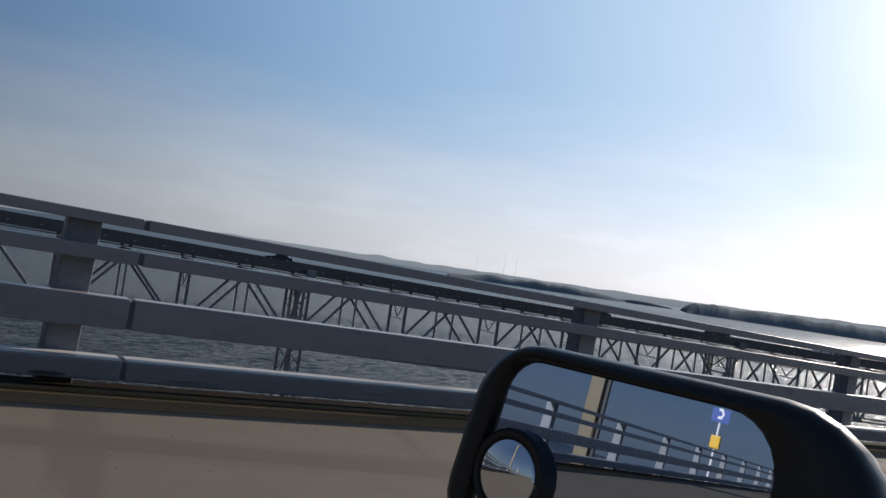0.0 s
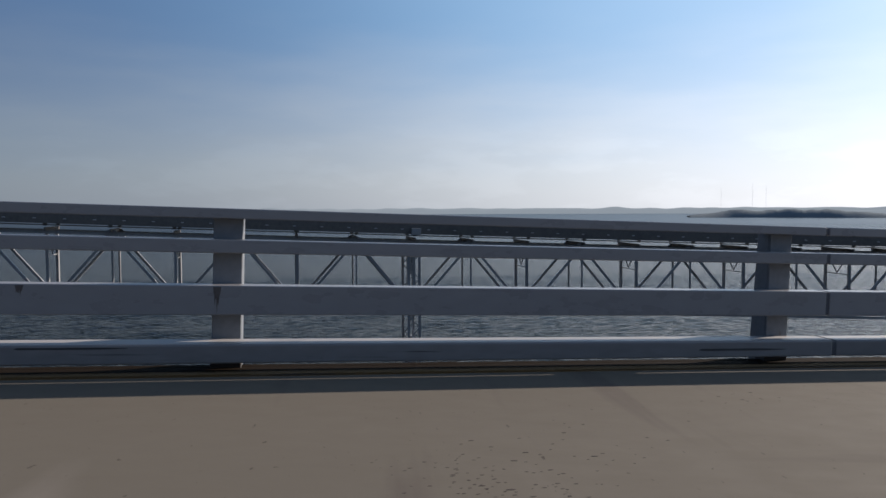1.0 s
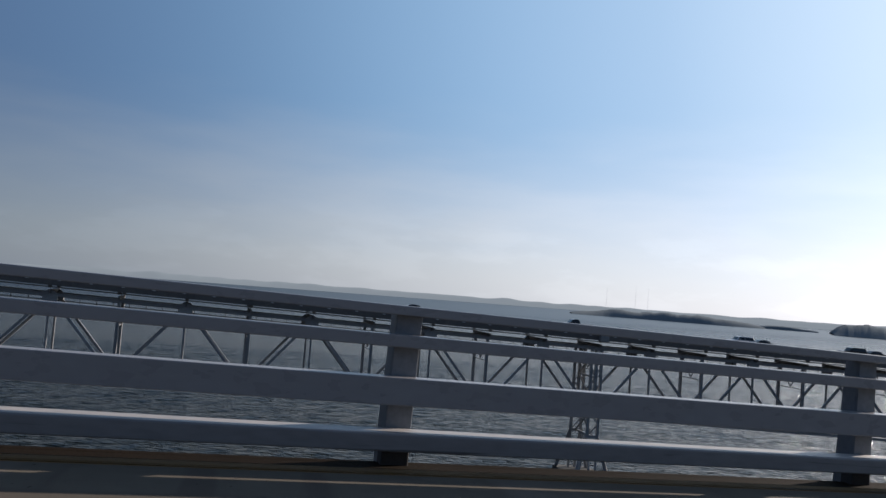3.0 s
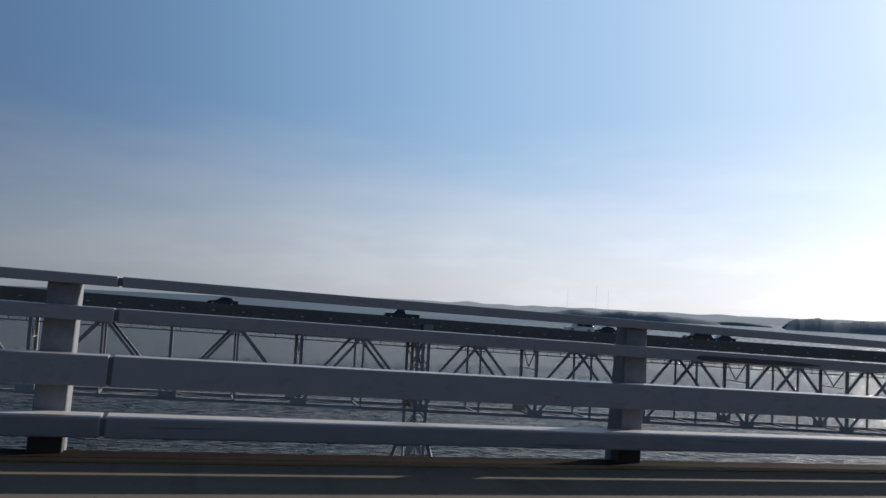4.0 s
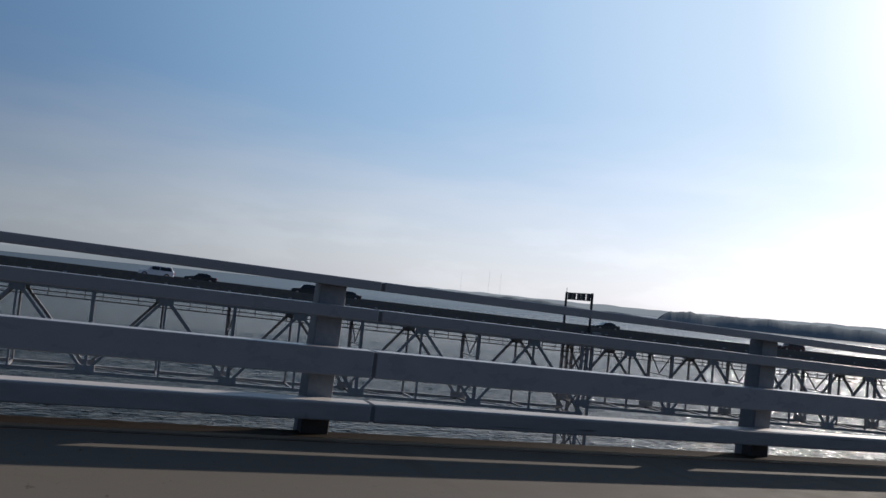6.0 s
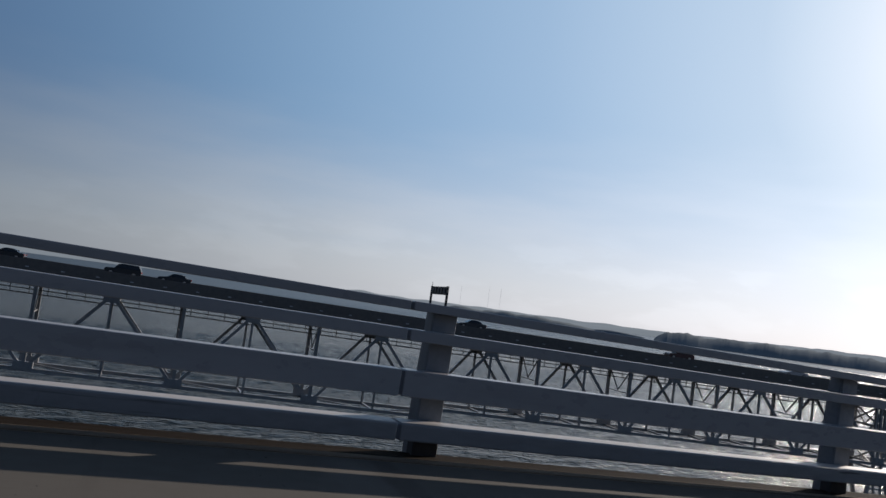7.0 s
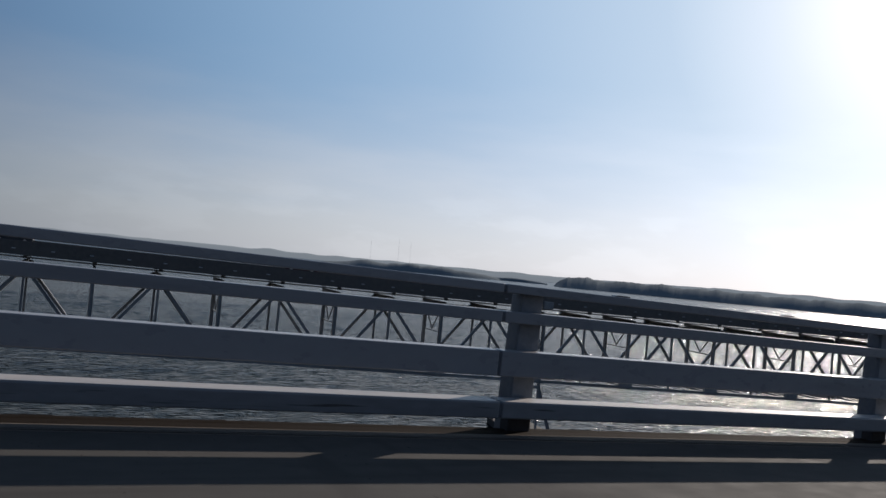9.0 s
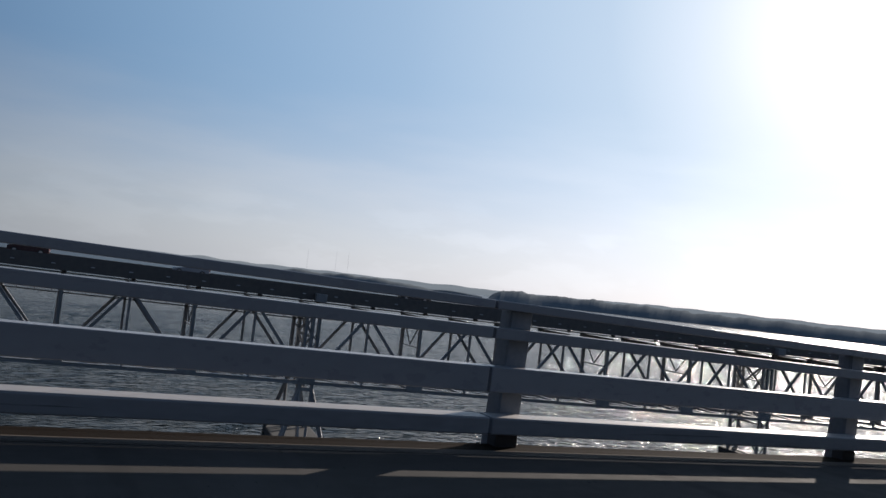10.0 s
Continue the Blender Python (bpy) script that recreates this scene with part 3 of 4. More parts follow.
for row in ((-141.73, 0.055, 0.47, 0.65, 1), (-143.0, 0.05, 0.57, 0.65, 2), (-152.3, 0.15, 0.55, 0.65, 3), (-40.79, 0.07, 0.47, 0.652, 4), (-113.68, 0.09, 0.53, 0.652, 21), (-113.55, 0.08, 0.55, 0.652, 22)):
    stain(row[0], 2, *row[1:], True)
for row in (
    (-40.62, 2, 0.26, 0.553, 0.582, 14), (-40.0, 2, 0.055, 0.52, 0.575, 5), (-36.4, 2, 0.13, 0.48, 0.60, 6), (-105.43, 2, 0.05, 0.49, 0.55, 7), (-112.15, 2, 0.44, 0.452, 0.482, 23), (25.74, 2, 0.42, 0.612, 0.652, 11),
    (25.68, 1, 0.66, 0.888, 0.952, 10), (-62.77, 1, 1.38, 0.893, 0.945, 24),
):
    stain(*row, False)
for row in ((-105.65, 0.86, 0.132, 0.246, 8), (-104.85, 1.1, 0.19, 0.225, 9), (24.95, 0.56, 0.205, 0.246, 12), (-164.6, 0.22, 0.13, 0.16, 13), (-129.94, 0.13, 0.142, 0.196, 25), (-129.8, 0.70, 0.148, 0.160, 31), (-129.62, 0.30, 0.166, 0.176, 32), (-127.6, 2.6, 0.128, 0.152, 26), (-137.6, 0.8, 0.178, 0.198, 27), (-142.65, 0.7, 0.228, 0.244, 28)):
    stain(row[0], 3, *row[1:], False)

# ---- the neighbouring truss bridge ----
PIERS = [-292.0, -206.0, -120.2, -34.2, 51.7, 123.9, 196.1, 268.5, 341.0]
HALF = 3.3          # half the distance between the two trusses
TOP = -2.3


def truss_span(s0, s1):
    BOTTOM = -13.6 if s0 < 40 else -12.3
    t = thing("truss_span", far_point((s0 + s1) / 2, 0, BOTTOM), "blue-grey steel deck truss span carrying a two-lane road", "bridge", "spans of the truss bridge")
    bays = 10
    node = [s0 + (s1 - s0) * i / bays for i in range(bays + 1)]
    for side in (-HALF, HALF):
        for i in range(bays):
            a, b = node[i], node[i + 1]
            part("top_chord", beam(far_point(a, side, TOP), far_point(b, side, TOP), 0.45, 0.5), TRUSS, t)
            part("bottom_chord", beam(far_point(a, side, BOTTOM), far_point(b, side, BOTTOM), 0.45, 0.5), TRUSS, t)
            za, zb = (BOTTOM, TOP) if i % 2 == 0 else (TOP, BOTTOM)
            part("diagonal", beam(far_point(a, side, za), far_point(b, side, zb), 0.34, 0.40), TRUSS, t)
        for i in range(bays + 1 if s1 == PIERS[-1] else bays):
            w = 0.44 if i % 2 == 0 else 0.28
            part("vertical", beam(far_point(node[i], side, BOTTOM + 0.25), far_point(node[i], side, TOP - 0.25), w, w), TRUSS, t)
            z = TOP if i % 2 else BOTTOM
            g = 0.9 if i % 2 else 1.1
            a, b = far_point(node[i] - g, side, z + (-0.5 if i % 2 else 0.5)), far_point(node[i] + g, side, z + (-0.5 if i % 2 else 0.5))
            part("gusset", beam(a, b, 0.5, 1.1, flanged=False), TRUSS, t)
            if i % 2:
                # the plate that carries the floor beam narrows upwards
                part("bearing_plate", loft([[far_point(node[i] + u * half, side + v, z + up) for u, v in ((-1, -0.24), (1, -0.24), (1, 0.24), (-1, 0.24))] for half, up in ((0.95, 0.1), (0.42, 0.62))]), TRUSS, t)
    for i in range(bays):
        c = node[i]
        part("floor_beam", beam(far_point(c, -4.6, TOP + 0.5), far_point(c, 4.6, TOP + 0.5), 0.32, 0.5), FASCIA, t)
        for n in (-4.3, 4.3):
            part("deck_post", beam(far_point(c, n, -1.3), far_point(c, n, -0.3), 0.4, 0.5, flanged=False), FASCIA, t)
        part("strut", beam(far_point(c, -HALF, BOTTOM), far_point(c, HALF, BOTTOM), 0.25, 0.3, flanged=False), TRUSS, t)
        # sway frame between the two trusses
        if i % 2 == 0:
            part("sway_brace", beam(far_point(c, -HALF, TOP), far_point(c, 0, TOP - 3.6), 0.14, 0.16, flanged=False), TRUSS, t)
            part("sway_brace", beam(far_point(c, HALF, TOP), far_point(c, 0, TOP - 3.6), 0.14, 0.16, flanged=False), TRUSS, t)
            part("sway_strut", beam(far_point(c, -HALF, TOP - 3.8), far_point(c, HALF, TOP - 3.8), 0.12, 0.14, flanged=False), TRUSS, t)
        part("lateral_brace", beam(far_point(c, -HALF if i % 2 else HALF, BOTTOM), far_point(node[i + 1], HALF if i % 2 else -HALF, BOTTOM), 0.2, 0.2, flanged=False), TRUSS, t)
        for n in (-4.3, -1.6, 1.6, 4.3):
            z, deep = (TOP + 1.14, 0.17) if n < -4 else (TOP + 1.5, 0.26)
            part("stringer", beam(far_point(c, n, z), far_point(node[i + 1], n, z), 0.25, deep, flanged=False), FASCIA, t)
    part("deck", strip(line(far_point, s0, s1, 4.75, 0.4), line(far_point, s0, s1, -4.75, 0.4), 0.7), FARROAD, t, "grey asphalt deck slab")
    for n in (-4.9, 4.9):
        part("parapet", strip(line(far_point, s0, s1, n + 0.15, 0.82), line(far_point, s0, s1, n - 0.15, 0.85), 1.75), FASCIA, t, "dark solid parapet with a pale top edge")
    # solid pale plates imitate daylight showing through slots in the parapet
    k = int((s1 - s0) / 3.9)
    for i in range(k):
        s = s0 + (s1 - s0) * (i + 0.5) / k
        part("scupper", beam(far_point(s - 0.2, -5.09, -0.15), far_point(s + 0.2, -5.09, -0.15), 0.12, 0.10, flanged=False), PALE, t, "small pale plate painted for the light through a drain slot")
    if -130 < s0 < 100:
        for z in (-2.75, -3.3, -3.9):
            part("walkway_rail", beam(far_point(s0, 0.9, z), far_point(s1, 0.9, z), 0.6 if z < -3.5 else 0.08, 0.13, flanged=False), FASCIA, t)
        for i in range(40):
            s = s0 + (s1 - s0) * (i + 0.5) / 40
            part("walkway_post", beam(far_point(s, 0.9, -3.9), far_point(s, 0.9, -2.75), 0.10, 0.10, flanged=False), FASCIA, t)
    return t


def truss_pier(s, splayed):
    low = WATER - far_deck(s)
    foot = low + 0.8
    knee = low + 7.5 if splayed else foot
    t = thing("bridge_pier", far_point(s, 0, low), "steel tower pier with splayed feet in the water" if splayed else "straight laced steel pier standing in the water", "bridge pier", "piers of the truss bridge")
    for n in (-HALF, HALF):
        for ds in (-0.8, 0.8):
            part("leg", beam(far_point(s + ds, n, TOP), far_point(s + ds, n, knee), 0.42, 0.42), TRUSS, t)
            if not splayed:
                continue
            part("splayed_leg", beam(far_point(s + ds, n, knee), far_point(s + ds * 3.2, n * 1.25, foot), 0.55, 0.55), TRUSS, t)
            part("inner_leg", beam(far_point(s + ds, n, knee), far_point(s + ds * 0.6, n * 1.25, foot), 0.35, 0.35, flanged=False), TRUSS, t)
        k = max(3, int((TOP - knee) / 2.0))
        for i in range(k):
            z0, z1 = knee + (TOP - knee) * i / k, knee + (TOP - knee) * (i + 1) / k
            q = -0.8 if i % 2 else 0.8
            part("lacing", beam(far_point(s - q, n, z0), far_point(s + q, n, z1), 0.15, 0.18, flanged=False), TRUSS, t)
        if not splayed:
            continue
        part("tie", beam(far_point(s - 0.9, n, knee), far_point(s + 0.9, n, knee), 0.4, 0.5, flanged=False), TRUSS, t)
        z = (knee + foot) / 2
        part("tie", beam(far_point(s - 1.6, n * 1.12, z), far_point(s + 1.6, n * 1.12, z), 0.25, 0.3, flanged=False), TRUSS, t)
    k = 3
    for i in range(k):
        z0, z1 = knee + (TOP - knee) * i / k, knee + (TOP - knee) * (i + 1) / k
        for d in (-1, 1):
            part("cross_brace", beam(far_point(s, -HALF * d, z0), far_point(s, HALF * d, z1), 0.22, 0.26, flanged=False), TRUSS, t)
        part("cross_strut", beam(far_point(s, -HALF, z0), far_point(s, HALF, z0), 0.3, 0.35, flanged=False), TRUSS, t)
    m = along(far_point(s, 0, low), far_point(s + 1, 0, low))
    part("footing", boxed(-3.4 if splayed else -1.5, 3.4 if splayed else 1.5, -5.5, 5.5, -3.0, foot - low, bevel=0.2, m=m), PIER, t, "wide stained concrete footing")
    part("junction_box", boxed(-0.75, 0.75, -0.5, 0.5, -0.55, 0.55, bevel=0.06, m=along(far_point(s, -5.55, -0.5), far_point(s + 1, -5.55, -0.5))), TRUSS, t, "grey equipment box on the fascia")
    return t


for s0, s1 in zip(PIERS, PIERS[1:]):
    truss_span(s0, s1)
for i, s in enumerate(PIERS):
    truss_pier(s, i % 2 == 1)

# masts on the far shore
for az, h in ((63.35, 118), (64.23, 128), (66.3, 105)):
    t = thing("radio_mast", Vector((math.cos(radians(az)) * 4550, math.sin(radians(az)) * 4550, WATER)), "thin grey radio mast on the hazy far shore", "radio mast", "masts on the far shore")
    m = t.matrix_basis
    part("mast", boxed(-0.24, 0.24, -0.24, 0.24, 0, h + 25, m=m), MAST, t)
    part("antenna", boxed(-0.18, 0.18, -0.18, 0.18, h + 25, h + 40, m=m), MAST, t)


# ---- things on and beside the bridges ----
def paint(name, color, rough=0.3, metal=0.0):
    return material(name, [color, tuple(0.92 * v for v in color), tuple(1.05 * v for v in color)], rough, metal, 1.5, 0.0, 10)


CAR_DARK = paint("car_paint_charcoal", (0.02, 0.022, 0.026), 0.25)
CAR_BLACK = paint("car_paint_black", (0.012, 0.012, 0.014), 0.2)
CAR_WHITE = paint("car_paint_white", (0.75, 0.76, 0.77), 0.3)
CAR_SILVER = paint("car_paint_silver", (0.30, 0.31, 0.33), 0.3, 0.4)
CAR_RED = paint("car_paint_maroon", (0.05, 0.012, 0.012), 0.25)
CAR_GLASS = paint("tinted_car_glass", (0.015, 0.018, 0.022), 0.06)
TYRE = paint("tyre_rubber", (0.02, 0.02, 0.02), 0.85)
RIM = paint("wheel_alloy", (0.45, 0.45, 0.46), 0.35, 0.8)
LAMP_RED = paint("tail_lamp_red", (0.35, 0.02, 0.02), 0.2)
LAMP_CLEAR = paint("head_lamp_clear", (0.7, 0.7, 0.68), 0.1)
# side outlines: x from the front bumper (0) to the tail (1), z in metres; the body, then the glazed cabin
SHAPES = {
    "sedan": (4.7, 1.80, [(0.0, 0.32), (0.0, 0.62), (0.05, 0.76), (0.30, 0.92), (0.78, 0.98), (0.98, 0.95), (1.0, 0.55), (0.98, 0.32)], [(0.29, 0.91), (0.44, 1.38), (0.52, 1.44), (0.68, 1.42), (0.86, 0.97)]),
    "suv": (4.8, 1.90, [(0.0, 0.38), (0.0, 0.80), (0.04, 0.98), (0.28, 1.08), (0.98, 1.12), (1.0, 0.60), (0.98, 0.38)], [(0.26, 1.07), (0.36, 1.64), (0.45, 1.74), (0.90, 1.72), (0.98, 1.12)]),
    "pickup": (5.6, 1.95, [(0.0, 0.42), (0.0, 0.85), (0.03, 1.02), (0.27, 1.10), (0.58, 1.10), (0.59, 1.04), (0.99, 1.04), (1.0, 0.60), (0.98, 0.42)], [(0.26, 1.09), (0.35, 1.66), (0.42, 1.76), (0.54, 1.75), (0.58, 1.09)]),
}


def car(kind, mat, s, lane, label):
    length, width, body, cabin = SHAPES[kind]
    at = along(far_point(s, lane, 0.4), far_point(s + 1, lane, 0.4))
    t = thing("pickup_truck" if kind == "pickup" else "car", at, label, "pickup truck" if kind == "pickup" else "car", "traffic on the truss bridge")

    def side(outline, w0, w1):
        top = max(z for _, z in outline)
        low = min(z for _, z in outline)
        rings = []
        for y in (-1, -0.93, 0.93, 1):
            k = 0.98 if abs(y) == 1 else 1.0
            rings.append([at @ Vector(((x - 0.5) * length * k, y * (w0 + (w1 - w0) * (z - low) / (top - low)) / 2, low + (z - low) * k)) for x, z in outline])
        return loft(rings)

    b = part("body", side(body, width, width * 0.94), mat, t)
    part("cabin", side(cabin, width * 0.92, width * 0.72), mat, t)
    inner = [(x + (0.012 if x < 0.5 else -0.012), z - 0.06) for x, z in cabin]
    mid = sum(x for x, _ in cabin) / len(cabin)
    top, low = max(z for _, z in cabin), cabin[0][1]
    for side_ in (-1, 1):
        for x0, x1 in ((cabin[0][0] + 0.07, mid - 0.008), (mid + 0.008, cabin[-1][0] - (0.05 if kind != "pickup" else 0.03))):
            z0, z1 = low + 0.06, top - 0.13
            y0, y1 = width * 0.46 - 0.01, width * 0.38
            tilt = 0.055 if x0 < mid - 0.1 else 0.0
            corners = [(x0, z0), (x1, z0), (x1 - (0.03 if x1 > mid + 0.1 else 0), z1), (x0 + tilt, z1)]
            rings = []
            for o in (0.0, 0.03):
                rings.append([at @ Vector(((x - 0.5) * length, side_ * (y0 + (y1 - y0) * (z - z0) / (z1 - z0) + o), z)) for x, z in corners])
            part("side_window", loft(rings), CAR_GLASS, t)
    for (xa, za), (xb, zb), nm in ((cabin[0], cabin[1], "windscreen"), (cabin[-1], cabin[-2], "rear_window")):
        d = -0.02 if nm == "windscreen" else 0.02
        rings = [[at @ Vector(((xa + (xb - xa) * k - 0.5) * length + d + o, y * width * (0.40 - 0.06 * k), za + (zb - za) * k + 0.01)) for k, y in ((0.1, -1), (0.1, 1), (0.9, 1), (0.9, -1))] for o in (0, -d)]
        part(nm, loft(rings), CAR_GLASS, t)
    r = 0.33 if kind == "sedan" else 0.38
    for x in (0.18, 0.80):
        for side_ in (-1, 1):
            m = at @ Matrix.Translation(((x - 0.5) * length, side_ * (width / 2 - 0.12), r)) @ Matrix.Rotation(radians(90), 4, "X")
            bm = bmesh.new()
            bmesh.ops.create_cone(bm, cap_ends=True, segments=20, radius1=r, radius2=r, depth=0.24, matrix=m)
            w = part("tyre", bm, TYRE, t)
            bm = bmesh.new()
            bmesh.ops.create_cone(bm, cap_ends=True, segments=14, radius1=r * 0.62, radius2=r * 0.62, depth=0.27, matrix=m)
            part("rim", bm, RIM, w)
    for side_ in (-1, 1):
        part("head_lamp", boxed(-length / 2 - 0.02, -length / 2 + 0.15, side_ * width * 0.36 - 0.18, side_ * width * 0.36 + 0.18, body[1][1] - 0.08, body[1][1] + 0.06, bevel=0.02, m=at), LAMP_CLEAR, b)
        part("tail_lamp", boxed(length / 2 - 0.15, length / 2 + 0.01, side_ * width * 0.40 - 0.12, side_ * width * 0.40 + 0.12, body[-2][1] + 0.1, body[-2][1] + 0.35, bevel=0.02, m=at), LAMP_RED, b)
        part("door_mirror", boxed((cabin[0][0] - 0.5) * length + 0.45, (cabin[0][0] - 0.5) * length + 0.60, side_ * (width / 2 + 0.08) - 0.1, side_ * (width / 2 + 0.08) + 0.1, low + 0.02, low + 0.18, bevel=0.03, m=at), mat, b)
    if kind == "pickup":
        part("cargo_bed", boxed(0.1 * length, 0.47 * length, -width * 0.40, width * 0.40, 1.03, 1.06, bevel=0.01, m=at), TYRE, t)
    return t


for kind, mat, s, lane, label in (
    ("sedan", CAR_DARK, -123.5, 1.9, "charcoal hatchback car on the truss bridge"),
    ("sedan", CAR_DARK, -62.1, 1.9, "dark sedan car on the truss bridge"),
    ("pickup", CAR_BLACK, -37.3, -1.9, "black pickup truck with an open bed"),
    ("suv", CAR_WHITE, -10.0, -1.9, "white sport utility car with dark side windows"),
    ("sedan", CAR_BLACK, -4.2, 1.9, "black car close behind the white car"),
    ("suv", CAR_BLACK, 9.5, -1.9, "black sport utility car in a line of traffic"),
    ("sedan", CAR_DARK, 15.8, 1.9, "charcoal sedan car behind a black one"),
    ("sedan", CAR_DARK, 57.2, 1.9, "dark sedan car beside the signal gantry"),
    ("suv", CAR_RED, 91.2, 1.9, "maroon sport utility car on the truss bridge"),
    ("sedan", CAR_SILVER, 108.7, -1.9, "silver sedan car on the truss bridge"),
    ("suv", CAR_DARK, 138.9, 1.9, "charcoal car far along the truss bridge"),
    ("sedan", CAR_BLACK, 166.1, -1.9, "black sedan car far along the truss bridge"),
):
    car(kind, mat, s, lane, label)


def signal_gantry(at):
    def far_square(s, n, z):
        return far_point(s - FAR_SLOPE * n, n, z)

    s = at
    t = thing("signal_gantry", far_square(s, 0, 0), "dark steel lane-signal gantry across the truss bridge", "sign gantry")
    for n in (-5.35, 5.35):
        c = part("column", beam(far_square(s, n, -0.75), far_square(s, n, 6.3), 0.3, 0.3), DARK, t)
        inner = n - 0.35 if n > 0 else n + 0.35
        part("column_bracket", boxed(-0.45, 0.45, -0.32, 0.32, -0.85, -0.15, bevel=0.03, m=along(far_square(s, (n + inner) / 2, 0), far_square(s + 1, (n + inner) / 2, 0))), TRUSS, c, "grey steel bracket on the parapet")
    for z in (5.05, 6.15):
        part("crossbeam", beam(far_square(s, -5.35, z), far_square(s, 5.35, z), 0.16, 0.16, flanged=False), DARK, t)
    for i in range(9):
        n = -5.35 + 10.7 * i / 8
        part("web_post", beam(far_square(s, n, 5.05), far_square(s, n, 6.15), 0.08, 0.08, flanged=False), DARK, t)
    for n in (-4.0, -1.9, -0.1, 2.0, 3.8):
        m = along(far_square(s, n, 5.6), far_square(s + 1, n, 5.6))
        h = part("signal_head", boxed(-0.22, 0.18, -0.45, 0.45, -0.47, 0.47, bevel=0.04, m=m), DARK, t)
        for d in (-0.21, 0.21):
            part("hood", boxed(0.18, 0.40, d - 0.17, d + 0.17, 0.12, 0.18, m=m), DARK, h)
            part("lens", boxed(0.18, 0.20, d - 0.14, d + 0.14, -0.2, 0.1, bevel=0.008, m=m), SLEEVE, h)
    part("aerial", beam(far_square(s, 5.35, 6.3), far_square(s, 5.35, 7.0), 0.06, 0.06, flanged=False), DARK, t)
    return t


signal_gantry(51.2)

# ---- behind the start: a portal leg and an emergency call point ----
CREAM = material("cream_paint", [(0.162, 0.129, 0.075), (0.132, 0.105, 0.060), (0.186, 0.150, 0.090)], 0.6, 0.0, 1.2, 0.05, 8, spots=[((0.15, 0.105, 0.06), 0.60, 1.5, (1, 1, 0.4))])
BLUE = paint("sign_blue", (0.02, 0.07, 0.30), 0.4)
WHITE = paint("sign_white", (0.8, 0.8, 0.8), 0.4)
BOX_YELLOW = paint("box_yellow", (0.75, 0.42, 0.02), 0.4)

m = along(road_point(-182.6, 0.75, -1.5), road_point(-181.6, 0.75, -1.5))
t = thing("portal_leg", m, "cream painted steel portal leg beside the railing", "bridge tower")
leg = part("leg", boxed(-0.2, 0.2, -0.17, 0.17, 0, 24, bevel=0.02, m=m), CREAM, t)
for z in range(2, 24, 2):
    part("splice_plate", boxed(-0.16, 0.16, -0.185, -0.17, z, z + 0.5, m=m), CREAM, leg)
# added black bar that imitates the shaded side of the leg
part("drain_pipe", boxed(-0.03, 0.09, -0.30, -0.20, 0.6, 24, bevel=0.03, m=m), DARK, leg, "black bar added as the shaded side of the portal leg")
part("deck_bracket", boxed(-0.15, 0.15, -0.78, -0.17, 0.95, 1.4, m=m), CREAM, leg)

m = along(road_point(-194.7, 0.16, -0.05), road_point(-193.7, 0.16, -0.05))
t = thing("call_point", m, "roadside emergency call box under a blue telephone sign", "call box")
bm = bmesh.new()
bmesh.ops.create_cone(bm, cap_ends=True, segments=14, radius1=0.045, radius2=0.045, depth=3.5, matrix=m @ Matrix.Translation((0, 0, 1.25)))
part("pole", bm, PALE, t)
sign = part("sign", boxed(0.05, 0.065, -0.32, 0.32, 2.30, 2.94, bevel=0.004, m=m), BLUE, t, "blue square sign with a white telephone shape")
bm = bmesh.new()
for k in range(9):
    a0, a1 = radians(-70 + 140 * k / 9), radians(-70 + 140 * (k + 1) / 9)
    quad = [(0.10, a0), (0.17, a0), (0.17, a1), (0.10, a1)]
    f = [bm.verts.new(m @ Vector((0.068, 0.06 - r * math.cos(q), 2.62 + r * math.sin(q)))) for r, q in quad]
    bk = [bm.verts.new(m @ Vector((0.064, 0.06 - r * math.cos(q), 2.62 + r * math.sin(q)))) for r, q in quad]
    bm.faces.new(f)
    for i in range(4):
        bm.faces.new((f[i], bk[i], bk[(i + 1) % 4], f[(i + 1) % 4]))
for zc in (2.47, 2.77):
    box(bm, 0.064, 0.068, -0.06, 0.10, zc - 0.045, zc + 0.045, m=m)
part("telephone_symbol", bm, WHITE, sign, "white telephone receiver shape")
cb = part("box", boxed(-0.10, 0.14, -0.17, 0.17, 1.33, 1.80, bevel=0.02, m=m), BOX_YELLOW, t, "yellow telephone box")
part("box_door", boxed(0.14, 0.152, -0.14, 0.14, 1.37, 1.76, bevel=0.004, m=m), BOX_YELLOW, cb)

# ---- the wing mirror of the car the view starts from ----
HOUSING = material("black_plastic", [(0.012, 0.012, 0.013), (0.009, 0.009, 0.010), (0.016, 0.016, 0.017)], 0.38, 0.0, 3.0, 0.05, 30)
GLASS = bpy.data.materials.new("mirror_glass")
GLASS.use_nodes = True
g_ = GLASS.node_tree.nodes["Principled BSDF"]
g_.inputs["Metallic"].default_value, g_.inputs["Roughness"].default_value = 1.0, 0.008
g_.inputs["Base Color"].default_value = (0.54, 0.63, 0.78, 1)


CONVEX = GLASS.copy()
CONVEX.name = "clear_mirror_glass"
CONVEX.node_tree.nodes["Principled BSDF"].inputs["Base Color"].default_value = (0.88, 0.91, 0.94, 1)


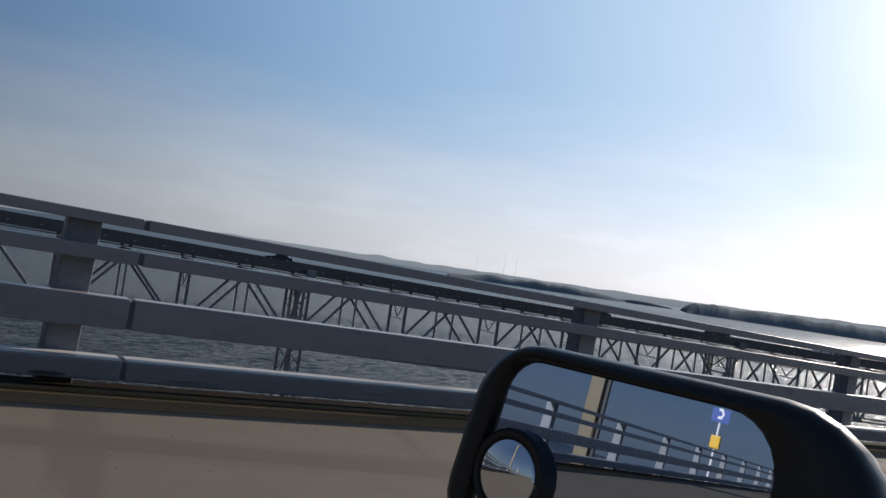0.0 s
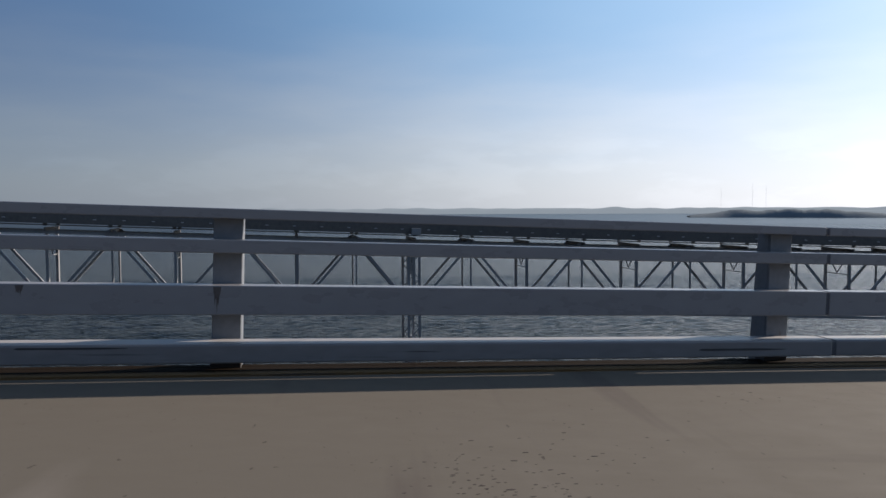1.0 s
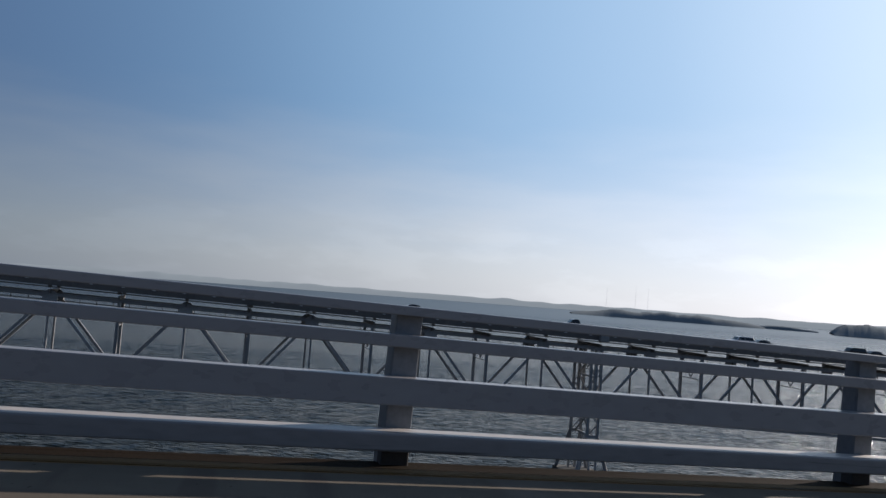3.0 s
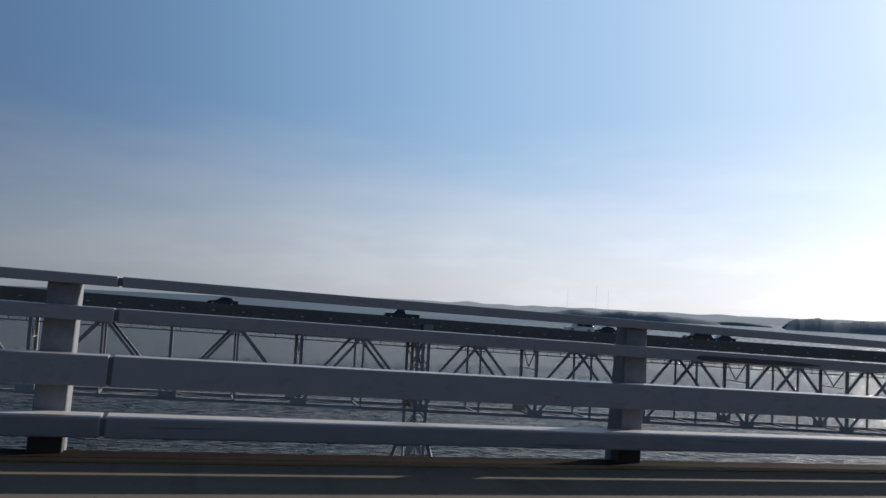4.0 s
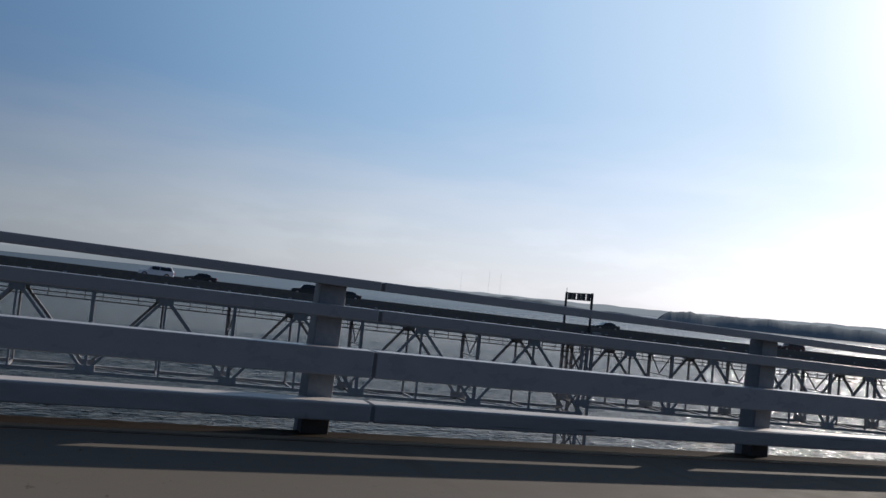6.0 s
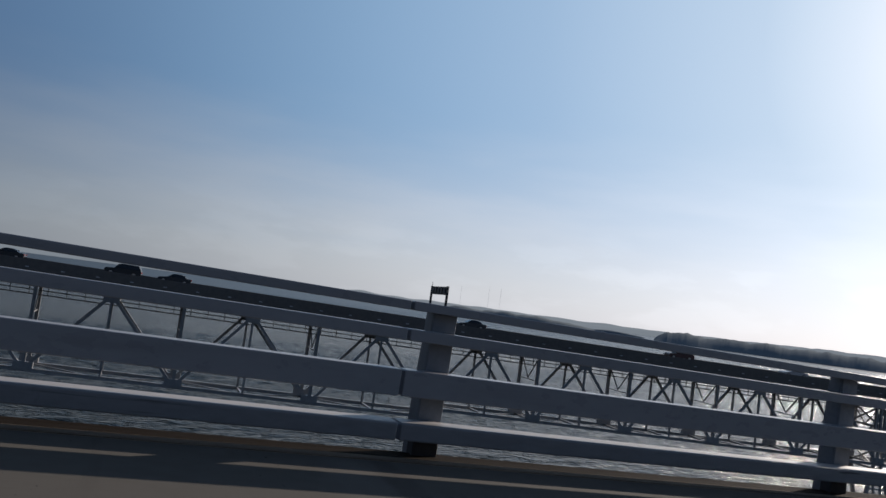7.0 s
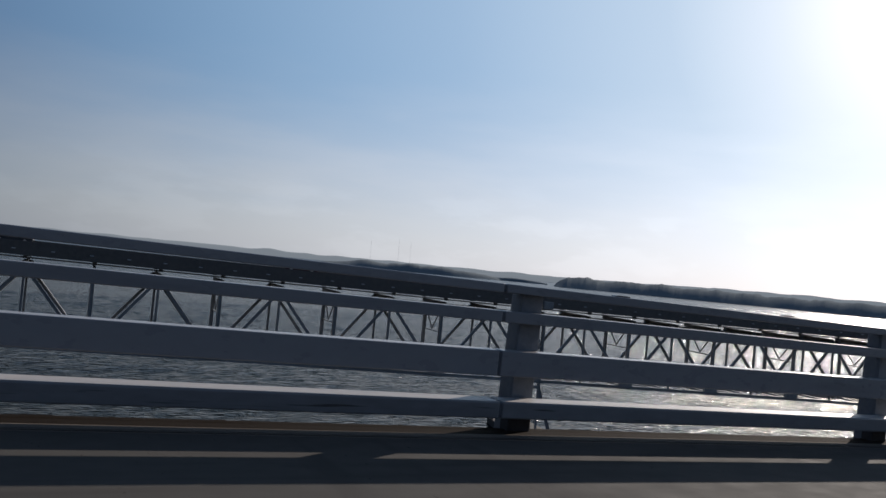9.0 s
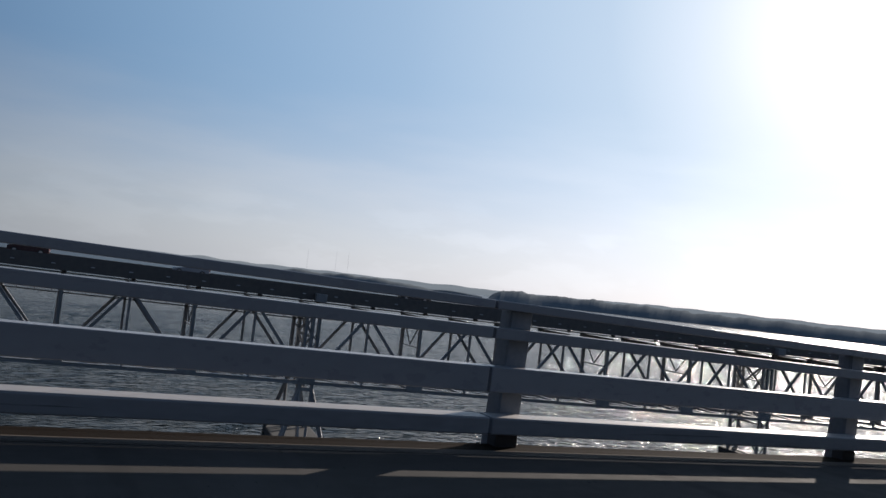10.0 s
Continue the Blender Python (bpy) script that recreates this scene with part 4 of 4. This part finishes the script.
def rounded(cx, cy, hx, hy, r, z, lean=0.0, k=6):
    """A rounded rectangle at height z; lean pushes its lower left outwards."""
    pts = []
    for qx, qy, a0 in ((1, 1, 0), (-1, 1, 90), (-1, -1, 180), (1, -1, 270)):
        rr = r * (1.35 if (qx, qy) == (1, 1) else 1.0)
        for i in range(k + 1):
            a_ = radians(a0 + 90 * i / k)
            x, y = cx + qx * (hx - rr) + rr * math.cos(a_), cy + qy * (hy - rr) + rr * math.sin(a_)
            if x < cx:
                x -= lean * (cy + hy - y)
            pts.append(Vector((x, y, z)))
    return pts


nz = Vector((-0.91766, -0.38021, 0.11550)).normalized()
nx = Vector((0, 0, 1)).cross(nz).normalized()
ny = nz.cross(nx)
o = Vector((-163.2659, -17.6375, 6.5110))
mm = Matrix(((nx.x, ny.x, nz.x, o.x), (nx.y, ny.y, nz.y, o.y), (nx.z, ny.z, nz.z, o.z), (0, 0, 0, 1)))
t = thing("wing_mirror", mm, "black car wing mirror with a round blind-spot mirror", "car mirror")
OUT, IN = (-0.003, -0.036, 0.164, 0.092, 0.055), (-0.025, -0.034, 0.116, 0.076, 0.030)


def outline(spec, grow, z, lean=0.12):
    cx, cy, hx, hy, r = spec
    return [mm @ p for p in rounded(cx, cy, hx + grow, hy + grow, max(0.008, r + grow), z, lean)]


shell = [outline(IN, -0.001, -0.012), outline(IN, 0.0, 0.002), outline(IN, 0.004, 0.006), outline(OUT, -0.012, 0.008), outline(OUT, -0.003, 0.002), outline(OUT, 0.0, -0.012), outline(OUT, -0.006, -0.045), outline(OUT, -0.022, -0.075), outline(OUT, -0.05, -0.093)]
part("housing", loft(shell, cap_first=True, cap_last=True), HOUSING, t, smooth=True)
part("mirror_glass", loft([outline(IN, -0.0015, -0.006), outline(IN, -0.0015, -0.004)]), GLASS, t, "large flat mirror glass")
bm = bmesh.new()
rings = []
for q in range(8):
    a_ = radians(3 + 13 * q / 7)
    rings.append([mm @ Vector((-0.116 + 0.11 * math.sin(a_) * math.cos(radians(15 * i)), -0.055 + 0.11 * math.sin(a_) * math.sin(radians(15 * i)), 0.0055 + 0.11 * (math.cos(a_) - math.cos(radians(16))))) for i in range(24)])
bs = part("blind_spot_mirror", loft(rings, True, True), CONVEX, t, "small round convex mirror", smooth=False)
for face in bs.data.polygons:
    face.use_smooth = True
rings = [[mm @ Vector((-0.116 + r * math.cos(radians(15 * i)), -0.055 + r * math.sin(radians(15 * i)), z)) for i in range(24)] for r, z in ((0.038, -0.004), (0.038, 0.004), (0.035, 0.007), (0.031, 0.006), (0.030, 0.003))]
part("rim", loft(rings, False, False), HOUSING, bs)
foot = Vector((o.x, o.y, 0)) + mm.to_3x3() @ Vector((0.06, 0, -0.05))
near = -163.0
part("bracket", boxed(-0.02, 0.02, -0.03, 0.03, road_point(near, -5, surface(near)).z, o.z - 0.10, bevel=0.006, m=Matrix.Translation((foot.x, foot.y, 0))), HOUSING, t)
